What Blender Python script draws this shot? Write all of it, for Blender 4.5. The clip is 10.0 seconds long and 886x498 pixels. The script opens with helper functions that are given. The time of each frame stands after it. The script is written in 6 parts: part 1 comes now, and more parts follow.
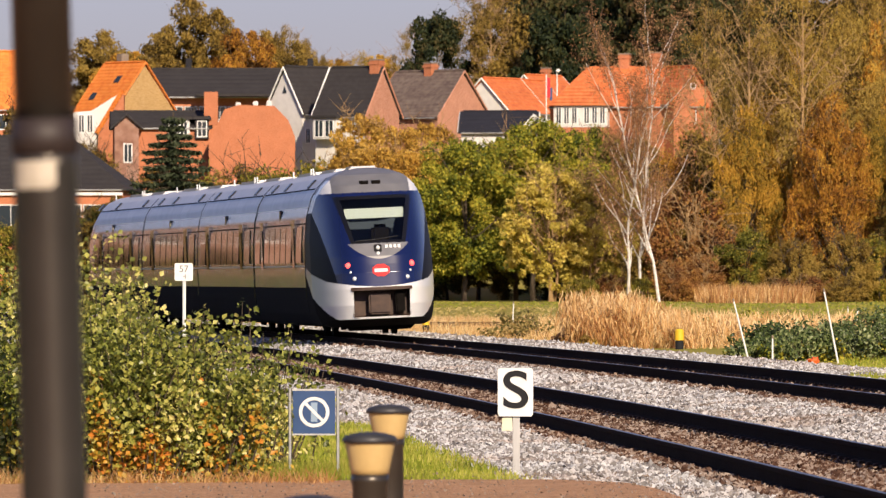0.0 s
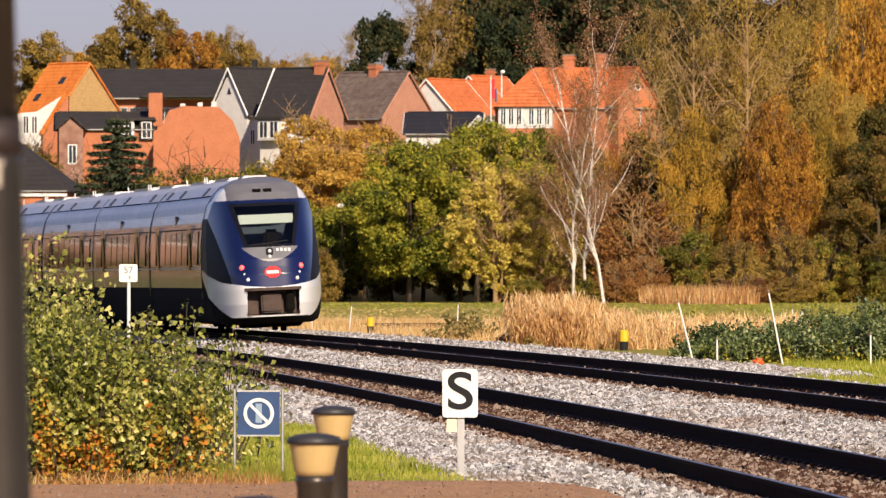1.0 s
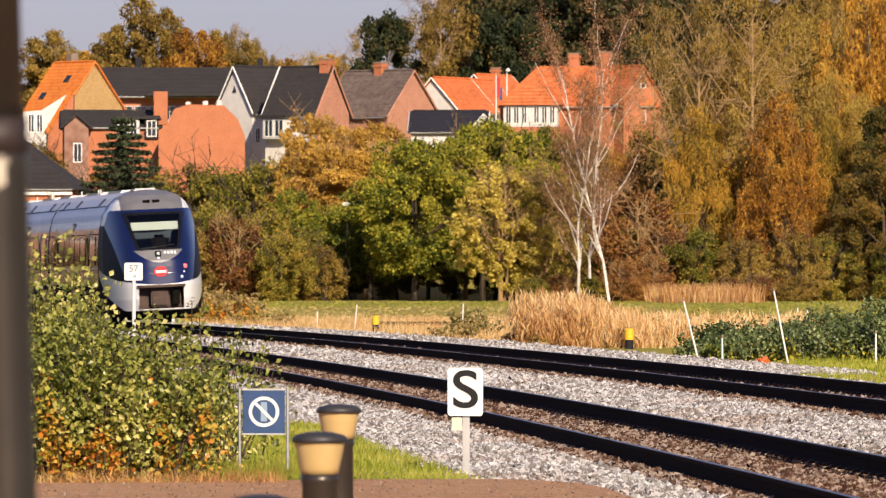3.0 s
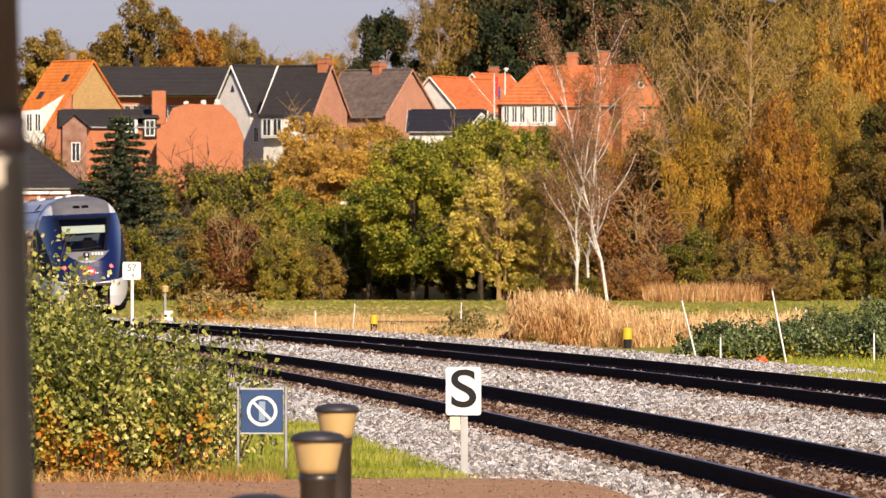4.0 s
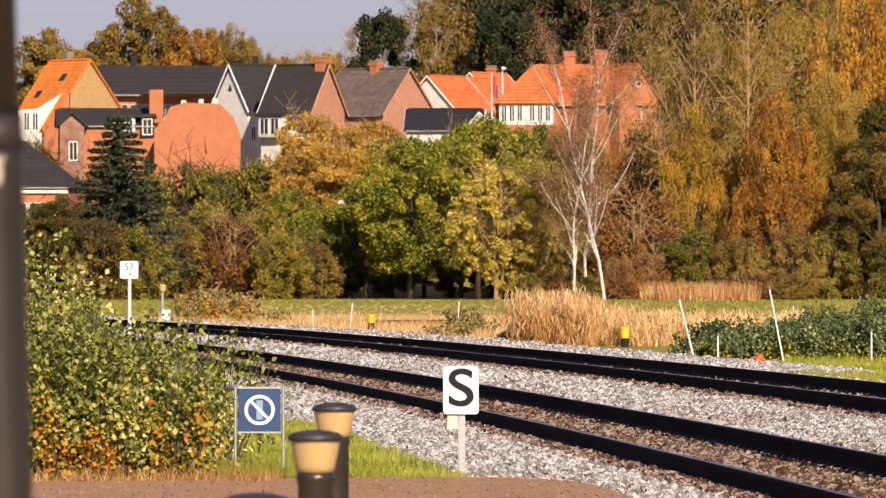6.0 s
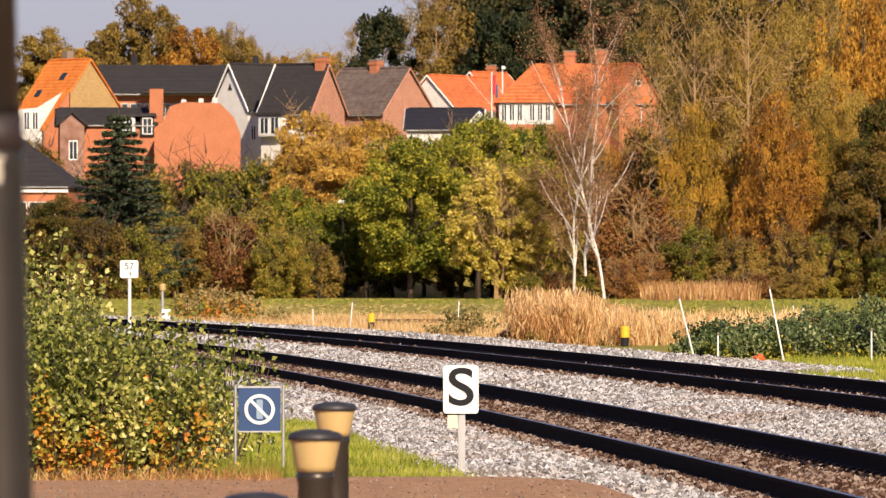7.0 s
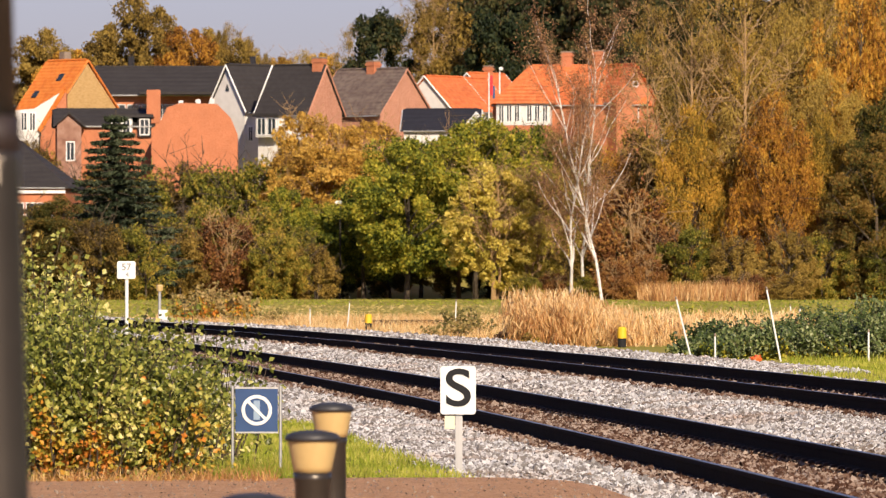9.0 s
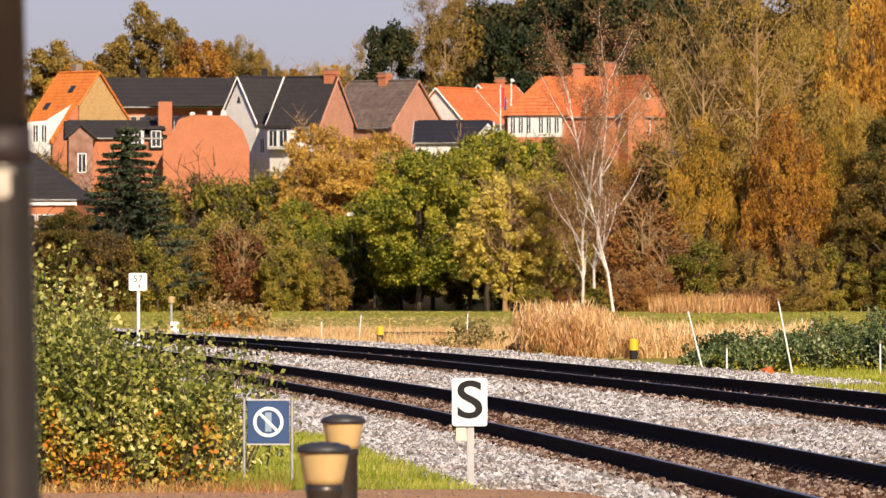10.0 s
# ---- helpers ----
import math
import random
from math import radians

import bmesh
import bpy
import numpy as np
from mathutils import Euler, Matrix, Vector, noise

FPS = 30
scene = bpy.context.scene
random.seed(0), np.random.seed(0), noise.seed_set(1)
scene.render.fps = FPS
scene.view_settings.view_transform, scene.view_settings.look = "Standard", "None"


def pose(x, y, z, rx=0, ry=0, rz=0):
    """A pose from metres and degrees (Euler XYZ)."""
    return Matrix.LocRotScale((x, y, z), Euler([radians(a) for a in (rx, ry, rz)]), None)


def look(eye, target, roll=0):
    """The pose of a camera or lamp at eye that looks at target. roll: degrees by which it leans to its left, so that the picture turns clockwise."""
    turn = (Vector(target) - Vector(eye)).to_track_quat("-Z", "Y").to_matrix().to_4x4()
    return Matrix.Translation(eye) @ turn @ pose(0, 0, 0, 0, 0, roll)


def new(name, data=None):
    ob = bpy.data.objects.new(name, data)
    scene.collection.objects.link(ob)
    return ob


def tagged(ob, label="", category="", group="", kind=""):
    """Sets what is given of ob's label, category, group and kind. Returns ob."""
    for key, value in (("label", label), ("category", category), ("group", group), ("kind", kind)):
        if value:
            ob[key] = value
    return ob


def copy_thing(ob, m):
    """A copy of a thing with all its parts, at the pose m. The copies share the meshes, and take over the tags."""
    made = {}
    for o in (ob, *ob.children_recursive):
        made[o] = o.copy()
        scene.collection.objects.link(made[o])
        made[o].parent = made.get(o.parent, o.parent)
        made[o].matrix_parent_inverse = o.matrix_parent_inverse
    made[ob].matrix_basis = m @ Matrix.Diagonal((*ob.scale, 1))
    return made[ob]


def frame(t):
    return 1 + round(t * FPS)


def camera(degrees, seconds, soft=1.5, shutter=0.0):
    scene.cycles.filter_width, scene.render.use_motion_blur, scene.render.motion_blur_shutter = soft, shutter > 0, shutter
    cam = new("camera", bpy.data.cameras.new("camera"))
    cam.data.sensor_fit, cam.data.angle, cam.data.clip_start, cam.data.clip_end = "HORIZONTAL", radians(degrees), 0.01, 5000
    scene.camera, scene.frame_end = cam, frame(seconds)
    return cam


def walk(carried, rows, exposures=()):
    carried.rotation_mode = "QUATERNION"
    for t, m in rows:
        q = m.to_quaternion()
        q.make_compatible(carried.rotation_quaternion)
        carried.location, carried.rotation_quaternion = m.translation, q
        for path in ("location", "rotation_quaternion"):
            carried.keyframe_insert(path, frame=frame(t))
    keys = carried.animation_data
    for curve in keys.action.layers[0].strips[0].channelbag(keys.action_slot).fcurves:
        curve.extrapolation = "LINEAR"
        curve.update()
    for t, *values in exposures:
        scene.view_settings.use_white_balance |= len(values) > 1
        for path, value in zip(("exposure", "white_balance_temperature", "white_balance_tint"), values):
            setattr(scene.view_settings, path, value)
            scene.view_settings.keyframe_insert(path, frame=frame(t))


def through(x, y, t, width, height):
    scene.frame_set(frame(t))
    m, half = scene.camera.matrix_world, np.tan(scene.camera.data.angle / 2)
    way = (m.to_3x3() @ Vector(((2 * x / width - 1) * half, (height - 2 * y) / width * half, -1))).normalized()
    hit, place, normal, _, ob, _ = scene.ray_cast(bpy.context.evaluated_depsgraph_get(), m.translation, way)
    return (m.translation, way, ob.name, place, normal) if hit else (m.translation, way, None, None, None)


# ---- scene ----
# Camera on a tripod at the end of a platform; z = 0 is the top of the nearest rail.
EYE_Z = 1.645
PX = 14000.0                       # focal length in picture widths times 1568
cam = camera(2 * math.degrees(math.atan(784 / PX)), 10.0, soft=1.25)
cam.data.dof.use_dof = True        # long lens: the near posts are out of focus
cam.data.dof.focus_distance = 105.0
cam.data.dof.aperture_fstop = 15.0
PITCH0 = math.degrees(math.atan((490.48 - 441) / PX))
STEP = math.degrees(1 / PX)


def aim(dx, dy):
    """Turn of the camera: dx, dy in units of its finest step, left and up."""
    return pose(0, 0, EYE_Z, 90 + PITCH0 + dy * STEP, 0, dx * STEP)


walk(cam, [(t, aim(dx, dy)) for t, dx, dy in (
    (0.0, 96.5, 3.5), (0.1, 85, 11), (0.2, 44, 5), (0.3, 44, 5), (0.4, -17, 7), (0.5, -13, 7.5), (0.6, -14, 7),
    (0.7, -6, 4), (0.8, 1, 8), (0.9, 3, 7), (1.0, -1.5, 5.5), (1.1, -5, 8), (1.2, -3, 8), (1.3, 0, 8), (1.4, 7, 6),
    (1.5, 40, -2), (1.6, -5, 4), (1.7, 3, 6), (1.8, 10, 6), (2.0, 6, 5), (2.25, 10, 4), (2.5, 15.5, 4), (2.7, 11, 3.5),
    (3.3, 7, 2.5), (3.8, 5, 2), (4.0, 4.5, 1.5), (4.5, 0.5, 1), (5.0, 1.5, 0), (5.5, 0, 0), (6.2, 0, -0.5),
    (7.0, 0, -1.5), (7.5, 0, 1), (8.0, 0, 0), (8.5, 0, 0), (9.0, -5, 0), (9.5, -4, 0), (9.65, -2, 3), (9.8, 9, 12),
    (10.0, 15.5, 21))],
     [(0.0, 0.34), (1.5, 0.36), (4.0, 0.41), (10.0, 0.43)])

# ---- light ----
SUN_EL, SUN_AZ = 28.0, 17.0        # degrees; azimuth from straight behind the camera towards its right
world = bpy.data.worlds.new("world")
scene.world = world
world.use_nodes = True
wn = world.node_tree
sky = wn.nodes.new("ShaderNodeTexSky")
sky.sky_type, sky.sun_disc = "NISHITA", False
sky.sun_elevation, sky.sun_rotation = radians(SUN_EL), radians(180 - SUN_AZ)
sky.air_density, sky.dust_density, sky.ozone_density = 1.0, 0.8, 2.0
haze = wn.nodes.new("ShaderNodeMixRGB")       # thin violet-grey haze
haze.blend_type, haze.inputs[0].default_value, haze.inputs[2].default_value = "MULTIPLY", 1.0, (0.69, 0.63, 0.92, 1)
wn.links.new(sky.outputs[0], haze.inputs[1])
wn.links.new(haze.outputs[0], wn.nodes["Background"].inputs[0])
wn.nodes["Background"].inputs[1].default_value = 0.082
sun = new("sun", bpy.data.lights.new("sun", "SUN"))
sun.data.energy, sun.data.angle, sun.data.color = 5.0, radians(0.53), (1.0, 0.82, 0.60)
sun_from = Vector((math.sin(radians(SUN_AZ)) * math.cos(radians(SUN_EL)),
                   -math.cos(radians(SUN_AZ)) * math.cos(radians(SUN_EL)), math.sin(radians(SUN_EL))))
sun.matrix_world = look(sun_from * 50 + Vector((0, 0, 40)), (0, 0, 40))


# ---- materials ----
def nodes_of(name):
    m = bpy.data.materials.new(name)
    m.use_nodes = True
    return m, m.node_tree, m.node_tree.nodes["Principled BSDF"]


def link(tree, a, b):
    tree.links.new(a, b)


def ramp(tree, fac, colours):
    r = tree.nodes.new("ShaderNodeValToRGB")
    els = r.color_ramp.elements
    while len(els) < len(colours):
        els.new(0.5)
    for i, c in enumerate(colours):
        els[i].position = 0.22 + 0.56 * i / (len(colours) - 1)
        els[i].color = (*c, 1)
    link(tree, fac, r.inputs[0])
    return r.outputs[0]


def noise_of(tree, scale, detail=4.0, stretch=None):
    tc = tree.nodes.new("ShaderNodeTexCoord")
    n = tree.nodes.new("ShaderNodeTexNoise")
    n.inputs["Scale"].default_value, n.inputs["Detail"].default_value = scale, detail
    src = tc.outputs["Object"]
    if stretch:
        mp = tree.nodes.new("ShaderNodeMapping")
        mp.inputs["Scale"].default_value = stretch
        link(tree, src, mp.inputs[0])
        src = mp.outputs[0]
    link(tree, src, n.inputs["Vector"])
    return n.outputs["Fac"]


def surface(name, colours, rough=0.7, metal=0.0, scale=6.0, stain=0.6, bump=0.0, stretch=None, coat=0.0):
    """A surface with a grain at one scale and stains at a larger one."""
    m, tree, b = nodes_of(name)
    col = ramp(tree, noise_of(tree, scale, 6.0, stretch), colours)
    if stain:
        dark = tree.nodes.new("ShaderNodeMixRGB")
        dark.blend_type = "MULTIPLY"
        dark.inputs[0].default_value = stain
        link(tree, col, dark.inputs[1])
        link(tree, ramp(tree, noise_of(tree, scale * 0.13, 3.0), [(0.55, 0.55, 0.55), (1, 1, 1)]), dark.inputs[2])
        col = dark.outputs[0]
    link(tree, col, b.inputs["Base Color"])
    b.inputs["Roughness"].default_value, b.inputs["Metallic"].default_value = rough, metal
    b.inputs["Coat Weight"].default_value = coat
    if rough >= 0.85:
        b.inputs["Specular IOR Level"].default_value = 0.08
    if bump:
        bp = tree.nodes.new("ShaderNodeBump")
        bp.inputs["Strength"].default_value, bp.inputs["Distance"].default_value = bump, 0.02
        link(tree, noise_of(tree, scale * 2.5, 5.0, stretch), bp.inputs["Height"])
        link(tree, bp.outputs[0], b.inputs["Normal"])
    return m


def plain(name, colour, rough=0.5, metal=0.0, coat=0.0, glow=0.0):
    m, tree, b = nodes_of(name)
    b.inputs["Base Color"].default_value = (*colour, 1)
    b.inputs["Roughness"].default_value, b.inputs["Metallic"].default_value = rough, metal
    b.inputs["Coat Weight"].default_value = coat
    if glow:
        b.inputs["Emission Color"].default_value = (*colour, 1)
        b.inputs["Emission Strength"].default_value = glow
    return m


def foliage(name, colours, through=0.3, rough=0.6):
    """Leaves: a colour for each leaf, shifted a little for each plant."""
    m, tree, b = nodes_of(name)
    geo = tree.nodes.new("ShaderNodeNewGeometry")
    info = tree.nodes.new("ShaderNodeObjectInfo")
    big = noise_of(tree, 0.35, 2.0)
    add = tree.nodes.new("ShaderNodeMath")
    add.operation = "MULTIPLY_ADD"
    link(tree, geo.outputs["Random Per Island"], add.inputs[0])
    add.inputs[1].default_value = 0.5
    link(tree, big, add.inputs[2])
    sub = tree.nodes.new("ShaderNodeMath")
    sub.operation = "MULTIPLY_ADD"
    link(tree, info.outputs["Random"], sub.inputs[0])
    sub.inputs[1].default_value = 0.3
    link(tree, add.outputs[0], sub.inputs[2])
    off = tree.nodes.new("ShaderNodeMath")
    off.operation = "SUBTRACT"
    link(tree, sub.outputs[0], off.inputs[0])
    off.inputs[1].default_value = 0.4
    col = ramp(tree, off.outputs[0], colours)
    link(tree, col, b.inputs["Base Color"])
    b.inputs["Roughness"].default_value = rough
    b.inputs["Specular IOR Level"].default_value = 0.4 if rough < 0.5 else 0.2
    tr = tree.nodes.new("ShaderNodeBsdfTranslucent")
    link(tree, col, tr.inputs[0])
    mix = tree.nodes.new("ShaderNodeMixShader")
    mix.inputs[0].default_value = through
    link(tree, b.outputs[0], mix.inputs[1])
    link(tree, tr.outputs[0], mix.inputs[2])
    link(tree, mix.outputs[0], tree.nodes["Material Output"].inputs[0])
    return m


def tiled(name, colours, course=0.3, rough=0.7, bump=0.6, vertical=True):
    """Roof tiles or boards: courses by a wave across the object's z, with weathering."""
    m, tree, b = nodes_of(name)
    col = ramp(tree, noise_of(tree, 2.2, 6.0), colours)
    dark = tree.nodes.new("ShaderNodeMixRGB")
    dark.blend_type, dark.inputs[0].default_value = "MULTIPLY", 0.55
    link(tree, col, dark.inputs[1])
    link(tree, ramp(tree, noise_of(tree, 0.5, 4.0), [(0.55, 0.5, 0.5), (1, 1, 1)]), dark.inputs[2])
    link(tree, dark.outputs[0], b.inputs["Base Color"])
    b.inputs["Roughness"].default_value = rough
    tc = tree.nodes.new("ShaderNodeTexCoord")
    w = tree.nodes.new("ShaderNodeTexWave")
    w.bands_direction = "Z" if vertical else "X"
    w.inputs["Scale"].default_value = 0.314 / course
    w.inputs["Distortion"].default_value = 0.6
    link(tree, tc.outputs["Object"], w.inputs["Vector"])
    bp = tree.nodes.new("ShaderNodeBump")
    bp.inputs["Strength"].default_value, bp.inputs["Distance"].default_value = bump, 0.05
    link(tree, w.outputs["Fac"], bp.inputs["Height"])
    link(tree, bp.outputs[0], b.inputs["Normal"])
    return m


M = {
    "asphalt": surface("asphalt", [(0.32, 0.155, 0.07), (0.54, 0.31, 0.175), (0.70, 0.48, 0.32)], 0.95, 0, 22, 0.6, 0.9),
    "soil": surface("soil", [(0.07, 0.11, 0.015), (0.14, 0.18, 0.025), (0.20, 0.18, 0.05)], 0.95, 0, 1.2, 0.5, 0.4),
    "meadow": surface("meadow", [(0.22, 0.22, 0.03), (0.33, 0.29, 0.06), (0.46, 0.35, 0.13)], 0.95, 0, 0.12, 0.4, 0.3),
    "bed": surface("ballast_bed", [(0.06, 0.045, 0.036), (0.13, 0.105, 0.09), (0.22, 0.19, 0.17)], 0.95, 0, 14, 0.5, 0.8),
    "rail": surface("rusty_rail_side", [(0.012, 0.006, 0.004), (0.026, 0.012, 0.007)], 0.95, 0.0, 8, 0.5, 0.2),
    "rail_top": surface("worn_rail_head", [(0.16, 0.15, 0.14), (0.28, 0.27, 0.26)], 0.35, 0.9, 5, 0.3),
    "concrete": surface("weathered_concrete", [(0.22, 0.16, 0.12), (0.33, 0.27, 0.22)], 0.9, 0, 12, 0.5, 0.3),
    "clip": surface("rusty_clip", [(0.03, 0.014, 0.01), (0.07, 0.035, 0.025)], 0.8, 0.2, 30, 0.3),
    "white": surface("white_paint", [(0.70, 0.70, 0.68), (0.82, 0.82, 0.80)], 0.45, 0, 9, 0.15),
    "black": plain("black_paint", (0.008, 0.008, 0.010), 0.85),
    "steel": surface("galvanised_steel", [(0.38, 0.38, 0.38), (0.55, 0.55, 0.54)], 0.5, 0.6, 20, 0.3),
    "sign_blue": surface("blue_enamel", [(0.020, 0.055, 0.16), (0.028, 0.075, 0.20)], 0.4, 0, 5, 0.2),
    "pole": surface("dark_lacquered_steel", [(0.055, 0.046, 0.038), (0.085, 0.074, 0.062)], 0.34, 0.6, 6, 0.3),
    "lantern": surface("yellowed_lantern_glass", [(0.48, 0.33, 0.13), (0.62, 0.46, 0.21)], 0.4, 0, 8, 0.2),
    "cap": surface("bollard_cap", [(0.035, 0.035, 0.04), (0.07, 0.07, 0.075)], 0.5, 0.3, 10, 0.3),
    "bark": surface("bark", [(0.06, 0.045, 0.03), (0.14, 0.11, 0.08)], 0.9, 0, 5, 0.4, 0.5),
    "birch": surface("birch_bark", [(0.38, 0.34, 0.31), (0.76, 0.72, 0.68), (0.84, 0.81, 0.78)], 0.8, 0, 2.5, 0.4, 0.2),
    "birch_twig": surface("birch_twigs", [(0.16, 0.085, 0.05), (0.26, 0.15, 0.09)], 0.9, 0, 5, 0.3),
    "twig": surface("twigs", [(0.30, 0.19, 0.09), (0.46, 0.31, 0.16)], 0.9, 0, 5, 0.3),
    "orange_tile": tiled("orange_roof_tiles", [(0.66, 0.15, 0.02), (0.80, 0.24, 0.035), (0.84, 0.30, 0.06)]),
    "red_tile": tiled("red_roof_tiles", [(0.50, 0.10, 0.03), (0.66, 0.18, 0.05), (0.70, 0.24, 0.09)]),
    "slate": tiled("dark_roof", [(0.022, 0.019, 0.020), (0.038, 0.034, 0.034)], 0.4, 0.85),
    "navy_roof": tiled("blue_black_roof", [(0.008, 0.009, 0.018), (0.016, 0.017, 0.03)], 0.4, 0.9),
    "brown_tile": tiled("weathered_brown_roof", [(0.09, 0.06, 0.05), (0.16, 0.12, 0.10), (0.22, 0.18, 0.14)]),
    "brick": surface("red_brick", [(0.391, 0.130, 0.060), (0.502, 0.191, 0.098), (0.558, 0.251, 0.144)], 0.9, 0, 7.0, 0.4, 0.3, (1, 1, 2.5)),
    "old_brick": surface("faded_brick", [(0.345, 0.155, 0.098), (0.494, 0.247, 0.167), (0.598, 0.345, 0.253)], 0.9, 0, 6.0, 0.5, 0.3, (1, 1, 2.5)),
    "dark_brick": surface("dark_red_brick", [(0.20, 0.10, 0.07), (0.34, 0.19, 0.14), (0.46, 0.30, 0.24)], 0.9, 0, 1.2, 0.6, 0.2),
    "yellow_brick": surface("yellow_brick", [(0.34, 0.21, 0.085), (0.46, 0.30, 0.13), (0.52, 0.36, 0.18)], 0.9, 0, 3.0, 0.4, 0.3, (1, 1, 3)),
    "plaster": surface("white_plaster", [(0.62, 0.60, 0.58), (0.74, 0.72, 0.70)], 0.85, 0, 1.5, 0.3),
    "pane": plain("window_glass", (0.03, 0.04, 0.05), 0.06),
    "wood": surface("dark_timber", [(0.05, 0.03, 0.02), (0.10, 0.06, 0.04)], 0.85, 0, 6, 0.4, 0.3),
    "yellow": surface("yellow_plastic", [(0.70, 0.42, 0.02), (0.80, 0.52, 0.03)], 0.45, 0, 10, 0.2),
    "red_plastic": surface("orange_plastic", [(0.70, 0.10, 0.02), (0.80, 0.16, 0.03)], 0.5, 0, 10, 0.2),
    "stone": None,
}


def stone_material(name, colours):
    m, tree, b = nodes_of(name)
    geo = tree.nodes.new("ShaderNodeNewGeometry")
    col = ramp(tree, geo.outputs["Random Per Island"], colours)
    rust = ramp(tree, noise_of(tree, 0.45, 4.0), [(0.82, 0.60, 0.46), (1, 0.97, 0.95), (1, 1, 1)])
    mul = tree.nodes.new("ShaderNodeMixRGB")
    mul.blend_type, mul.inputs[0].default_value = "MULTIPLY", 0.9
    link(tree, col, mul.inputs[1])
    link(tree, rust, mul.inputs[2])
    link(tree, mul.outputs[0], b.inputs["Base Color"])
    b.inputs["Roughness"].default_value = 0.85
    b.inputs["Specular IOR Level"].default_value = 0.15
    return m


M["stone"] = stone_material("ballast_stone", [(0.17, 0.16, 0.155), (0.27, 0.265, 0.265), (0.37, 0.37, 0.38), (0.52, 0.53, 0.55)])
M["mixed_stone"] = stone_material("lightly_rusted_stone", [(0.069, 0.053, 0.041), (0.143, 0.118, 0.099), (0.230, 0.202, 0.182), (0.368, 0.345, 0.322)])
M["rust_stone"] = stone_material("rust_stained_stone", [(0.055, 0.028, 0.018), (0.110, 0.066, 0.049), (0.175, 0.124, 0.097), (0.304, 0.248, 0.212)])
LEAF = {
    "orange": foliage("orange_leaves", [(0.132, 0.057, 0.018), (0.363, 0.165, 0.029), (0.517, 0.259, 0.033), (0.649, 0.396, 0.064)]),
    "gold": foliage("golden_leaves", [(0.095, 0.065, 0.018), (0.269, 0.174, 0.036), (0.426, 0.286, 0.054), (0.526, 0.392, 0.095)]),
    "yellowgreen": foliage("yellow_green_leaves", [(0.08, 0.085, 0.014), (0.20, 0.20, 0.03), (0.35, 0.28, 0.045), (0.50, 0.33, 0.06)]),
    "green": foliage("green_leaves", [(0.046, 0.067, 0.011), (0.172, 0.197, 0.023), (0.364, 0.344, 0.039), (0.526, 0.435, 0.055)]),
    "honey": foliage("honey_coloured_leaves", [(0.224, 0.123, 0.028), (0.470, 0.280, 0.050), (0.650, 0.403, 0.073), (0.762, 0.515, 0.123)], 0.35),
    "dark": foliage("dark_green_leaves", [(0.016, 0.026, 0.012), (0.036, 0.05, 0.02), (0.075, 0.075, 0.026), (0.12, 0.085, 0.035)]),
    "amber": foliage("amber_leaves", [(0.103, 0.078, 0.017), (0.290, 0.206, 0.032), (0.472, 0.290, 0.039), (0.653, 0.375, 0.060)]),
    "thicket": foliage("mixed_thicket_leaves", [(0.035, 0.04, 0.01), (0.085, 0.085, 0.018), (0.16, 0.12, 0.026), (0.27, 0.16, 0.036)]),
    "spruce": foliage("spruce_needles", [(0.016, 0.025, 0.012), (0.042, 0.056, 0.028), (0.10, 0.12, 0.065)], 0.08),
    "brown": foliage("brown_leaves", [(0.06, 0.04, 0.014), (0.19, 0.13, 0.03), (0.32, 0.21, 0.045), (0.41, 0.29, 0.07)]),
    "rust": foliage("rust_leaves", [(0.20, 0.10, 0.05), (0.36, 0.19, 0.09), (0.52, 0.30, 0.15)]),
    "russet": foliage("russet_leaves", [(0.09, 0.04, 0.018), (0.24, 0.10, 0.035), (0.38, 0.18, 0.055), (0.46, 0.27, 0.07)]),
    "bush": foliage("bush_leaves", [(0.075, 0.092, 0.016), (0.241, 0.265, 0.048), (0.460, 0.443, 0.103), (0.850, 0.736, 0.287)], 0.3, 0.36),
    "bush_low": foliage("bush_autumn_leaves", [(0.12, 0.14, 0.03), (0.32, 0.30, 0.05), (0.58, 0.38, 0.05), (0.60, 0.21, 0.03)], 0.3, 0.45),
    "grass": foliage("grass_blades", [(0.161, 0.207, 0.017), (0.322, 0.380, 0.034), (0.552, 0.494, 0.103)], 0.35),
    "straw": foliage("dry_grass", [(0.381, 0.179, 0.067), (0.650, 0.392, 0.157), (0.850, 0.650, 0.358)], 0.3),
    "shrub": foliage("shrub_leaves", [(0.025, 0.04, 0.012), (0.055, 0.085, 0.022), (0.11, 0.15, 0.042), (0.26, 0.29, 0.12)], 0.2, 0.4),
    "bright_yellow": foliage("ochre_yellow_leaves", [(0.189, 0.157, 0.032), (0.420, 0.347, 0.052), (0.630, 0.504, 0.095), (0.731, 0.587, 0.157)], 0.35),
    "meadow": foliage("meadow_tufts", [(0.17, 0.21, 0.02), (0.30, 0.31, 0.04), (0.44, 0.36, 0.10)], 0.2),
    "field": foliage("field_stubble", [(0.30, 0.24, 0.07), (0.46, 0.36, 0.13), (0.60, 0.46, 0.20)], 0.2),
    "weed": foliage("weeds", [(0.145, 0.131, 0.043), (0.319, 0.246, 0.087), (0.493, 0.348, 0.145)], 0.3),
}


